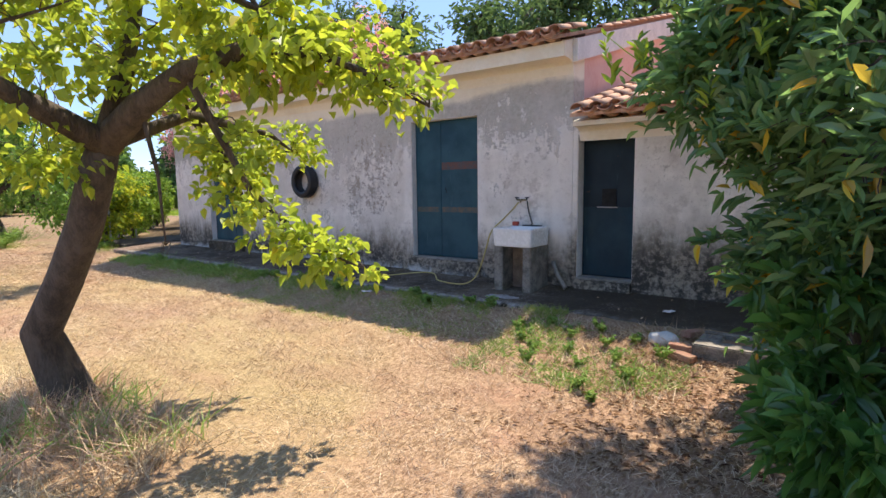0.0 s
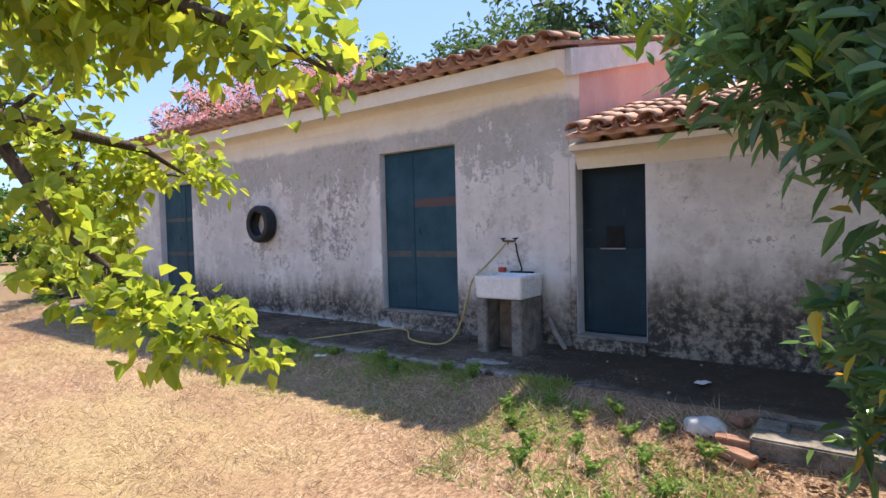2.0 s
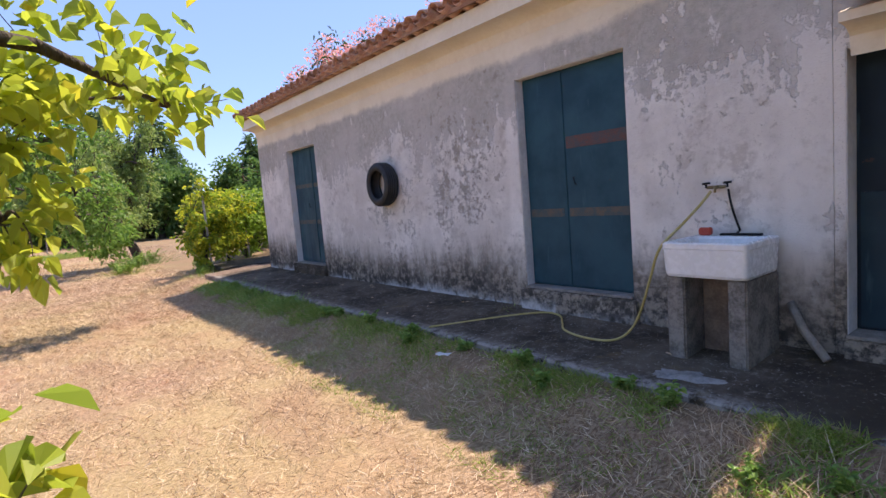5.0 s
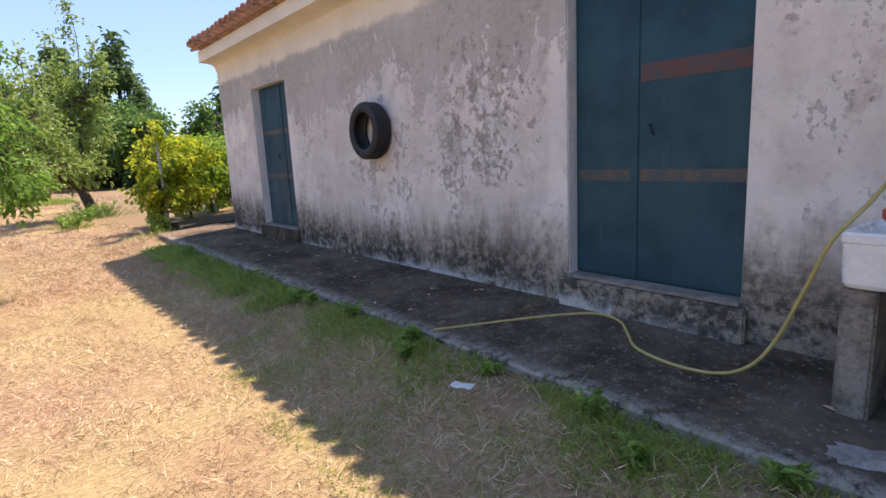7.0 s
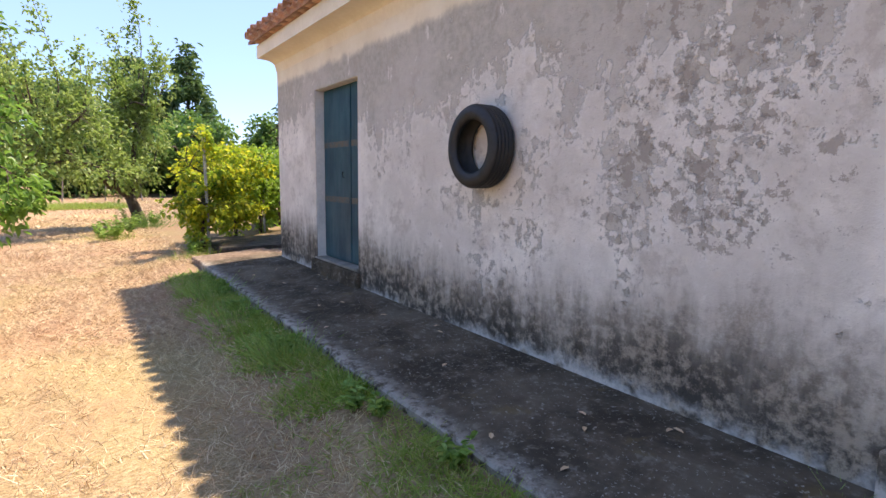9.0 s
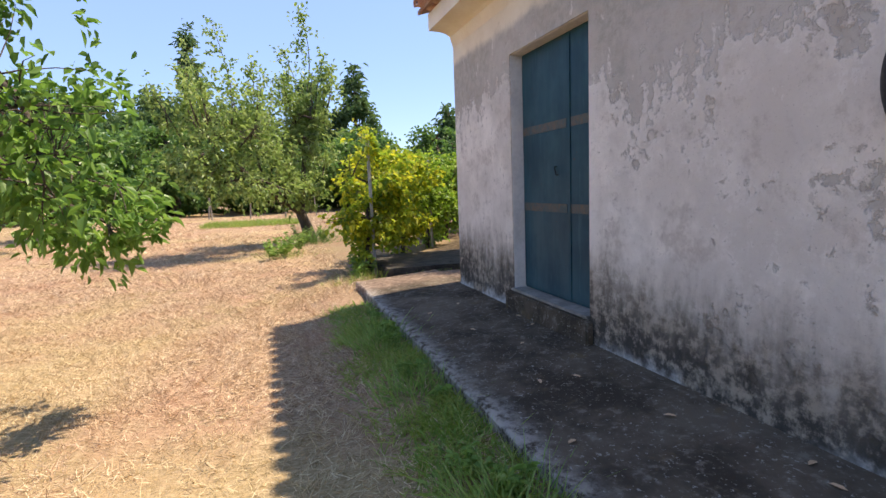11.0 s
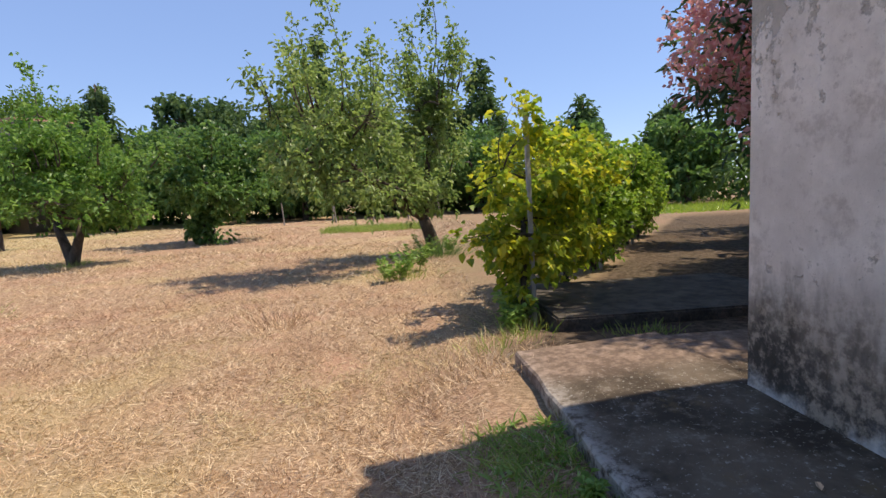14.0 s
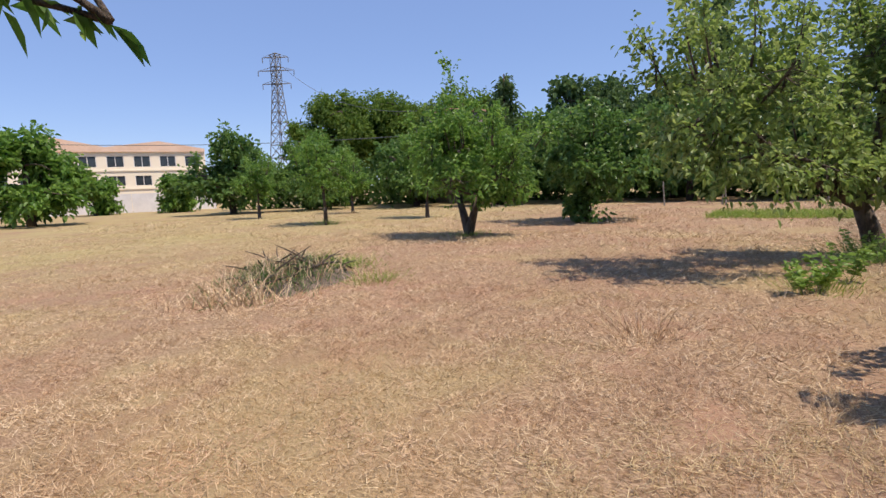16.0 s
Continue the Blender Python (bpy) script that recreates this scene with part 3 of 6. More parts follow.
def build_apron():
    """The concrete apron along the front of the house, falling a little outwards, and round its far corner."""
    bm = bmesh.new()
    g = np.random.default_rng(5)

    def strip(x0, x1, y0, y1, zf, zb, n):
        rows = []
        for i in range(n + 1):
            x = x0 + (x1 - x0) * i / n
            e = g.normal(0, 0.012)
            rows.append([bm.verts.new((x, y0 + e, -0.5)), bm.verts.new((x, y0 + e, zf - 0.015)), bm.verts.new((x, y0 + 0.015 + e, zf)),
                         bm.verts.new((x, (y0 + y1) / 2, (zf + zb) / 2 + g.normal(0, 0.006))), bm.verts.new((x, y1, zb)), bm.verts.new((x, y1, -0.5))])
        for a, b in zip(rows, rows[1:]):
            for j in range(5):
                bm.faces.new((a[j], b[j], b[j + 1], a[j + 1]))
        for r in (rows[0], rows[-1]):
            bm.faces.new(r if r is rows[-1] else r[::-1])

    strip(-15.28, 2.6, 5.86, 7.05, 0.0, 0.085, 60)
    bmesh.ops.recalc_face_normals(bm, faces=bm.faces)
    ob = part("pavement", bm, SLAB, None, "black-stained old concrete apron along the house")
    tagged(ob, "", "pavement", kind="structure")
    bm = bmesh.new()
    box(bm, -15.25, -14.03, 7.06, 8.0, -0.5, 0.06, 0.01)
    ob = part("pavement_corner", bm, SLAB, None, "old concrete apron round the corner of the house")
    tagged(ob, "", "pavement", kind="structure")


# ---- house ----
X0, X1, X2, YF, YB = -14.02, -3.1, 2.6, 7.0, 17.0
SLOPE = 0.28
DOOR_1, DOOR_2, DOOR_3 = (-12.45, -11.12, 0.28, 2.53), (-6.0, -4.66, 0.32, 2.57), (-3.03, -2.26, 0.22, 2.14)


def wall_with_openings(bm, x0, x1, z0, z1, y0, y1, holes):
    """A wall along x with rectangular holes right through it, split into cells."""
    xs = sorted({x0, x1, *[h[0] for h in holes], *[h[1] for h in holes]})
    zs = sorted({z0, z1, *[h[2] for h in holes], *[h[3] for h in holes]})
    solid = {}
    for i in range(len(xs) - 1):
        for j in range(len(zs) - 1):
            cx, cz = (xs[i] + xs[i + 1]) / 2, (zs[j] + zs[j + 1]) / 2
            solid[i, j] = not any(h[0] < cx < h[1] and h[2] < cz < h[3] for h in holes)
    v = {}

    def vert(i, y, j):
        if (i, y, j) not in v:
            v[i, y, j] = bm.verts.new((xs[i], y, zs[j]))
        return v[i, y, j]

    for (i, j), s in solid.items():
        if not s:
            continue
        bm.faces.new([vert(i, y0, j), vert(i + 1, y0, j), vert(i + 1, y0, j + 1), vert(i, y0, j + 1)])
        bm.faces.new([vert(i, y1, j), vert(i, y1, j + 1), vert(i + 1, y1, j + 1), vert(i + 1, y1, j)])
        if not solid.get((i - 1, j)):
            bm.faces.new([vert(i, y0, j), vert(i, y0, j + 1), vert(i, y1, j + 1), vert(i, y1, j)])
        if not solid.get((i + 1, j)):
            bm.faces.new([vert(i + 1, y0, j), vert(i + 1, y1, j), vert(i + 1, y1, j + 1), vert(i + 1, y0, j + 1)])
        if not solid.get((i, j - 1)):
            bm.faces.new([vert(i, y0, j), vert(i, y1, j), vert(i + 1, y1, j), vert(i + 1, y0, j)])
        if not solid.get((i, j + 1)):
            bm.faces.new([vert(i, y0, j + 1), vert(i + 1, y0, j + 1), vert(i + 1, y1, j + 1), vert(i, y1, j + 1)])


def gable(bm, x0, x1, y0, y1, z0, za, zb):
    """A side wall whose top slopes from za at y0 to zb at y1."""
    vs = [bm.verts.new((x, y, z)) for x in (x0, x1) for y, z in ((y0, z0), (y1, z0), (y1, zb), (y0, za))]
    for q in ((3, 2, 1, 0), (4, 5, 6, 7), (0, 1, 5, 4), (1, 2, 6, 5), (2, 3, 7, 6), (3, 0, 4, 7)):
        bm.faces.new([vs[i] for i in q])


def tile_mesh(name, length, r, thick=0.016, taper=0.85, seg=8):
    """A barrel roof tile, open below; its front at the origin, running back along y."""
    bm = bmesh.new()
    rings = []
    for y, k in ((0, 1.0), (length, taper)):
        outer = [bm.verts.new((-r * k * math.cos(math.pi * i / seg), y, r * k * 0.85 * math.sin(math.pi * i / seg))) for i in range(seg + 1)]
        inner = [bm.verts.new((-(r * k - thick) * math.cos(math.pi * i / seg), y, (r * k - thick) * 0.85 * math.sin(math.pi * i / seg))) for i in range(seg + 1)]
        rings.append((outer, inner))
    (o0, i0), (o1, i1) = rings
    for k in range(seg):
        bm.faces.new((o0[k], o0[k + 1], o1[k + 1], o1[k]))
        bm.faces.new((i0[k], i1[k], i1[k + 1], i0[k + 1]))
        bm.faces.new((o0[k], i0[k], i0[k + 1], o0[k + 1]))
        bm.faces.new((o1[k], o1[k + 1], i1[k + 1], i1[k]))
    for k in (0, seg):
        bm.faces.new((o0[k], o1[k], i1[k], i0[k]))
    bmesh.ops.recalc_face_normals(bm, faces=bm.faces)
    me = bpy.data.meshes.new(name)
    bm.to_mesh(me)
    bm.free()
    me.materials.append(TILE)
    me.polygons.foreach_set("use_smooth", [True] * len(me.polygons))
    return me


def tiled_roof(house, name, x0, x1, y0, z0, y1, pitch, rows, label):
    """A roof deck with barrel tiles: caps over channels, the nearest rows as pieces of their own."""
    g = np.random.default_rng(int(abs(x0) * 10))
    bm = bmesh.new()
    tilt = math.atan(SLOPE)
    vs = [bm.verts.new((x, y, z0 + (y - y0) * SLOPE + dz)) for x in (x0, x1) for y in (y0 + 0.05, y1) for dz in (-0.05, -0.005)]
    for q in ((0, 1, 3, 2), (4, 6, 7, 5), (0, 4, 5, 1), (2, 3, 7, 6), (0, 2, 6, 4), (1, 5, 7, 3)):
        bm.faces.new([vs[i] for i in q])
    bmesh.ops.recalc_face_normals(bm, faces=bm.faces)
    roof = part(name, bm, TILE, house, label)
    cap, pan = tile_mesh("cap_tile", 0.46, pitch * 0.40), tile_mesh("pan_tile", 0.46, pitch * 0.40)
    n = int((x1 - x0) / pitch)
    for row in range(rows):
        for i in range(n):
            x = x0 + (i + 0.5) * (x1 - x0) / n
            y = y0 + row * 0.38
            for me, dx, flip, dz in ((cap, 0, 0, 0.045), (pan, 0.5 * (x1 - x0) / n, 180, 0.055)):
                if flip and i == n - 1:
                    continue
                ob = new("roof_tile", me)
                ob.parent = roof
                ob.matrix_basis = pose(x + dx + g.normal(0, 0.006), y + g.normal(0, 0.012) - (0.02 if not flip else 0), z0 + row * 0.38 * SLOPE + dz + (0.02 if flip else 0),
                                       math.degrees(tilt) - 1.5, flip + g.normal(0, 1.5), g.normal(0, 1.2))
    return roof


def cornice(house, x0, x1, y, z, depth, height, label):
    """A coved plaster cornice under the eaves."""
    bm = bmesh.new()
    cove = [(i / 9, (1 - (1 - i / 9) ** 3) ** (1 / 3)) for i in range(10)]
    prof = [(y - depth * a, z - 0.14 + 0.18 * b) for a, b in cove] + [(y - depth, z + height + 0.03), (y, z + height + 0.03 + depth * SLOPE)]
    a = [bm.verts.new((x0, py, pz)) for py, pz in prof]
    b = [bm.verts.new((x1, py, pz)) for py, pz in prof]
    k = len(prof)
    for i in range(k):
        bm.faces.new((a[i], b[i], b[(i + 1) % k], a[(i + 1) % k]))
    bm.faces.new(a[::-1])
    bm.faces.new(b)
    bmesh.ops.recalc_face_normals(bm, faces=bm.faces)
    return part("cornice", bm, PALE, house, label)


def steel_door(house, hole, y, split, strips, name, label, knob=None):
    """A sheet-steel door in its opening: leaves, rusty welded strips, and a handle."""
    x0, x1, z0, z1 = hole
    door = boxed(name, (x0 + 0.004, x1 - 0.004, y, y + 0.05, z0 + 0.012, z1 - 0.004), DOOR, house, label)
    for a, b in ((x0 + 0.02, split - 0.006), (split + 0.006, x1 - 0.02)):
        bm = bmesh.new()
        box(bm, a, b, y - 0.014, y - 0.002, z0 + 0.03, z1 - 0.02, 0.004)
        part("leaf", bm, DOOR, door)
    for a, b, z, h, m in strips:
        boxed("welded_strip", (a, b, y - 0.018, y - 0.0145, z - h / 2, z + h / 2), m, door, "faded rusty strip")
    bm = bmesh.new()
    box(bm, split - 0.03, split + 0.012, y - 0.022, y - 0.0185, z0 + 0.03, z1 - 0.02)
    part("cover_strip", bm, DOOR, door)
    if knob:
        g = Geo(1)
        kx, kz = knob
        g.tube([(kx - 0.012, y - 0.015, kz + 0.035), (kx - 0.012, y - 0.035, kz + 0.035), (kx + 0.012, y - 0.035, kz - 0.035), (kx + 0.012, y - 0.015, kz - 0.035)], [0.005] * 4, 8)
        g.make("handle", BLACK, door, "small dark pull handle", True)
    return door


def build_house():
    house = thing("house", "low plastered farm outbuilding with clay tile roof and blue steel doors", "house", (0, 0, 0))
    bm = bmesh.new()
    wall_with_openings(bm, X0, X1, -0.3, 3.42, YF, YF + 0.35, [DOOR_1, DOOR_2])
    bmesh.ops.recalc_face_normals(bm, faces=bm.faces)
    part("front_wall", bm, PLASTER, house, "weathered grey and white plaster wall with black mould")
    bm = bmesh.new()
    wall_with_openings(bm, X1 + 0.002, X2, -0.3, 2.5, YF + 0.004, YF + 0.35, [DOOR_3])
    bmesh.ops.recalc_face_normals(bm, faces=bm.faces)
    part("annexe_wall", bm, PLASTER, house, "weathered plaster wall with dark damp foot")
    rise = lambda y: 3.5 + (y - YF) * SLOPE
    for x, m, lab in ((X0, PLASTER, ""), (X1 - 0.35, PINK, "faded pink limewashed side wall")):
        bm = bmesh.new()
        gable(bm, x, x + 0.35, YF + 0.352, 12, -0.3, rise(YF + 0.35), rise(12))
        part("side_wall", bm, m, house, lab)
    bm = bmesh.new()
    box(bm, X1 - 0.2, X1 - 0.002, YF + 0.002, YF + 0.348, 3.2, 3.45)
    box(bm, X0, X1, 12, 12.3, -0.3, rise(12))
    part("back_wall", bm, PLASTER, house)
    bm = bmesh.new()
    gable(bm, X2 - 0.3, X2, YF + 0.352, 12, -0.3, 2.55, 3.9)
    part("annexe_side_wall", bm, PLASTER, house)
    # verge of the gable above the annexe roof
    bm = bmesh.new()
    gable(bm, X1 + 0.002, X1 + 0.07, YF - 0.05, 12, 3.06, 3.42, rise(12) - 0.04)
    for v in bm.verts:
        if v.co.z < 3.1:
            v.co.z = rise(v.co.y) - 0.36
    part("verge", bm, REVEAL, house, "pale plaster verge of the gable")
    cornice(house, X0, X1, YF - 0.002, 3.12, 0.30, 0.20, "cream plaster cornice under the eaves")
    cornice(house, X1 + 0.1, X2, YF + 0.002, 2.22, 0.24, 0.07, "cream plaster cornice under the annexe eaves")
    # sills
    for hole, dx in ((DOOR_1, 0.06), (DOOR_2, 0.05), (DOOR_3, 0.0)):
        bm = bmesh.new()
        box(bm, hole[0] - dx, hole[1] + dx, YF - 0.07, YF - 0.003, 0.02, hole[2] - 0.02, 0.012)
        part("doorstep", bm, PLASTER if hole is not DOOR_1 else SLAB, house, "worn mouldy doorstep")
        bm = bmesh.new()
        box(bm, hole[0] + 0.003, hole[1] - 0.003, YF - 0.03, YF + 0.3, hole[2] - 0.015, hole[2] + 0.008, 0.004)
        part("threshold", bm, KERB, house)
    # limewashed reveals
    for hole in (DOOR_1, DOOR_2, DOOR_3):
        x0, x1, z0, z1 = hole
        for dims in ((x0 - 0.02, x0 + 0.006, YF + 0.010, YF + 0.34, z0, z1), (x1 - 0.006, x1 + 0.02, YF + 0.010, YF + 0.34, z0, z1), (x0 + 0.007, x1 - 0.007, YF + 0.012, YF + 0.34, z1 - 0.006, z1 + 0.02)):
            boxed("reveal", dims, REVEAL, house, "grey limewashed door reveal", 0.003)
    x0, x1 = DOOR_1[:2]
    steel_door(house, DOOR_1, YF + 0.135, -11.58, [(x0 + 0.03, -11.63, 1.80, 0.075, RUST), (-11.56, x1 - 0.03, 1.80, 0.075, RUST), (x0 + 0.03, -11.63, 1.09, 0.075, RUST), (-11.56, x1 - 0.03, 1.09, 0.075, RUST)],
               "door", "blue-painted steel door with faded rusty strips", (-11.79, 1.41))
    x0, x1 = DOOR_2[:2]
    steel_door(house, DOOR_2, YF + 0.12, -5.46, [(-5.43, x1 - 0.03, 1.83, 0.12, RUST_RED), (x0 + 0.04, -5.50, 1.12, 0.085, RUST), (-5.43, x1 - 0.03, 1.12, 0.085, RUST)],
               "door", "blue-painted double steel door with a red-stained strip", (-5.34, 1.44))
    x0, x1, z0, z1 = DOOR_3
    door = boxed("door", (x0 + 0.004, x1 - 0.004, YF + 0.2, YF + 0.25, z0 + 0.01, z1 - 0.004), DOOR_SHADED, house, "dark blue steel door with a small square hatch, paint darkened for shade")
    boxed("lower_panel", (x0 + 0.03, x1 - 0.03, YF + 0.186, YF + 0.198, z0 + 0.03, 1.19), DOOR_HALF_SHADED, door, "blue-green lower panel", 0.003)
    boxed("hatch", (x0 + 0.28, x0 + 0.48, YF + 0.190, YF + 0.199, 1.20, 1.44), BLACK, door, "black square hatch", 0.003)
    g = Geo(2)
    g.tube([(x0 + 0.22, YF + 0.17, 1.19), (x0 + 0.5, YF + 0.17, 1.19)], [0.008, 0.008], 8)
    g.make("handle", METAL, door, "thin pale metal handle bar")
    tiled_roof(house, "roof", X0 - 0.10, X1 + 0.06, 6.55, 3.40, 12.3, 0.235, 2, "weathered clay barrel tile roof")
    tiled_roof(house, "annexe_roof", X1 + 0.12, X2 + 0.1, 6.58, 2.40, 12.0, 0.24, 6, "clay barrel tile roof of the annexe")
    # tiles along the sloping verge
    me = tile_mesh("verge_tile", 0.46, 0.06)
    for i in range(2, 12):
        ob = new("verge_tile", me)
        ob.parent = house
        ob.matrix_basis = pose(X1 + 0.03, 7.0 + i * 0.4, 3.42 + (7.0 - 6.55 + i * 0.4) * SLOPE - 0.03, math.degrees(math.atan(SLOPE)) - 1)


build_ground()
build_apron()
build_house()


# ---- trees near the path ----
def build_near_tree():
    trunk = [(-4.83, 1.52, -0.4), (-4.88, 1.47, -0.1), (-4.95, 1.34, 0.42), (-4.6, 1.42, 0.85), (-4.24, 1.46, 1.27), (-3.98, 1.47, 1.62), (-3.85, 1.48, 1.82)]
    limb1 = [(-3.85, 1.48, 1.80), (-3.55, 1.58, 2.02), (-3.2, 1.70, 2.2), (-2.78, 1.82, 2.28), (-2.6, 2.2, 2.3), (-2.3, 2.38, 2.15), (-1.95, 2.44, 1.95)]
    limb2 = [(-3.85, 1.48, 1.80), (-3.75, 1.13, 1.97), (-3.6, 0.95, 2.02), (-3.4, 0.6, 2.2)]
    limb3 = [(-3.85, 1.48, 1.80), (-3.75, 1.6, 2.3), (-3.6, 1.7, 3.0)]
    limb4 = [(-3.2, 1.7, 2.2), (-3.2, 1.85, 1.9), (-3.15, 2.05, 1.5), (-3.0, 2.28, 1.2), (-2.8, 2.42, 1.05), (-2.62, 2.55, 0.95)]
    limb5 = [(-3.85, 1.5, 1.80), (-3.95, 2.1, 2.05), (-3.9, 2.75, 1.95), (-4.06, 3.13, 1.81)]
    limb6 = [(-3.55, 1.58, 2.02), (-3.6, 1.68, 1.6), (-3.52, 1.66, 1.15)]
    limb7 = [(-3.95, 2.1, 2.05), (-4.0, 2.4, 1.75), (-4.1, 2.6, 1.42)]
    blobs = [((-2.92, 2.35, 1.08), (0.26, 0.13, 0.08), 0.2), ((-2.68, 2.52, 0.97), (0.11, 0.08, 0.05), 0.06), ((-3.14, 2.1, 1.25), (0.16, 0.15, 0.14), 0.1), ((-3.18, 1.95, 1.7), (0.2, 0.2, 0.2), 0.08),
             ((-2.12, 2.41, 2.03), (0.2, 0.12, 0.09), 0.12), ((-2.45, 2.3, 2.3), (0.3, 0.25, 0.18), 0.3), ((-2.8, 1.95, 2.45), (0.45, 0.4, 0.28), 0.8), ((-3.0, 1.6, 2.85), (0.6, 0.5, 0.35), 0.45),
             ((-3.95, 2.95, 1.84), (0.24, 0.28, 0.1), 0.2), ((-3.9, 2.45, 1.85), (0.36, 0.3, 0.2), 0.3), ((-4.08, 2.5, 1.5), (0.24, 0.24, 0.2), 0.24), ((-3.6, 1.7, 2.65), (0.8, 0.6, 0.5), 0.8),
             ((-3.7, 0.95, 2.45), (0.7, 0.5, 0.5), 0.9), ((-3.5, 1.66, 1.1), (0.18, 0.12, 0.07), 0.1), ((-4.6, 2.3, 2.5), (0.6, 0.6, 0.5), 0.7), ((-4.2, 1.2, 1.9), (0.45, 0.35, 0.3), 0.35)]
    tree("pear_tree", "old leaning fruit tree with yellow-green leaves, in dry grass", "tree", (-4.88, 1.46, -0.22),
         [(trunk, [0.24, 0.18, 0.14, 0.122, 0.115, 0.11, 0.09]), (limb1, [0.10, 0.085, 0.065, 0.05, 0.032, 0.018, 0.006]), (limb2, [0.09, 0.07, 0.055, 0.03]), (limb3, [0.08, 0.06, 0.03]),
          (limb4, [0.03, 0.026, 0.02, 0.015, 0.01, 0.004]), (limb5, [0.055, 0.04, 0.022, 0.006]), (limb6, [0.018, 0.012, 0.005]), (limb7, [0.03, 0.02, 0.008])],
         blobs, 980, 8, (0.075, 0.056), LEAF_YOUNG, 11, 0.45, 2.1, 0.17, 0.016)


def build_second_tree():
    trunk = [(-11.6, 2.0, -0.4), (-11.6, 2.05, 0.3), (-11.5, 2.2, 0.9), (-11.45, 2.35, 1.3)]
    l1 = [(-11.5, 2.3, 1.2), (-11.4, 2.8, 1.6), (-11.3, 3.3, 2.0)]
    l2 = [(-11.5, 2.3, 1.2), (-12.0, 2.1, 1.8), (-12.6, 2.2, 2.2)]
    l3 = [(-11.5, 2.3, 1.2), (-11.0, 1.9, 1.9), (-10.6, 1.8, 2.6)]
    l4 = [(-12.3, 2.15, 2.0), (-12.68, 2.54, 2.09), (-13.1, 3.0, 1.92)]
    blobs = [((-11.4, 3.3, 2.0), (0.7, 0.6, 0.9), 1.4), ((-11.2, 2.3, 2.7), (1.1, 1.0, 0.7), 1.6), ((-12.3, 1.9, 2.6), (0.8, 0.7, 0.5), 0.8), ((-10.6, 1.8, 2.4), (0.8, 0.9, 0.8), 1.0),
             ((-12.95, 2.78, 2.02), (0.2, 0.17, 0.09), 0.09), ((-11.9, 3.6, 1.3), (0.4, 0.3, 0.35), 0.4)]
    top = tree("pear_tree", "fruit tree with broad green leaves beside the path", "tree", (-11.6, 2.0, -0.27),
         [(trunk, [0.17, 0.14, 0.12, 0.1]), (l1, [0.07, 0.05, 0.02]), (l2, [0.07, 0.05, 0.02]), (l3, [0.07, 0.05, 0.02]), (l4, [0.03, 0.02, 0.008])],
         blobs, 1100, 8, (0.08, 0.045), LEAF_FRUIT, 21, 0.42, 1.6, 0.22, 0.03)
    g, r = Geo(23), np.random.default_rng(24)
    a, b = np.array((-12.68, 2.54, 2.09)), np.array((-13.12, 3.02, 1.91))
    at = a + (b - a) * r.uniform(0, 1, (34, 1)) + r.normal(0, 0.025, (34, 3)) - np.array((-11.6, 2.0, -0.27))
    g.leaves(at, (b - a) + r.normal(0, 0.45, (34, 3)) - (0, 0, 0.1), 0.1, 0.042, 0.3)
    tagged(g.make("leaf_spray", LEAF_FRUIT, top), kind="stuff")


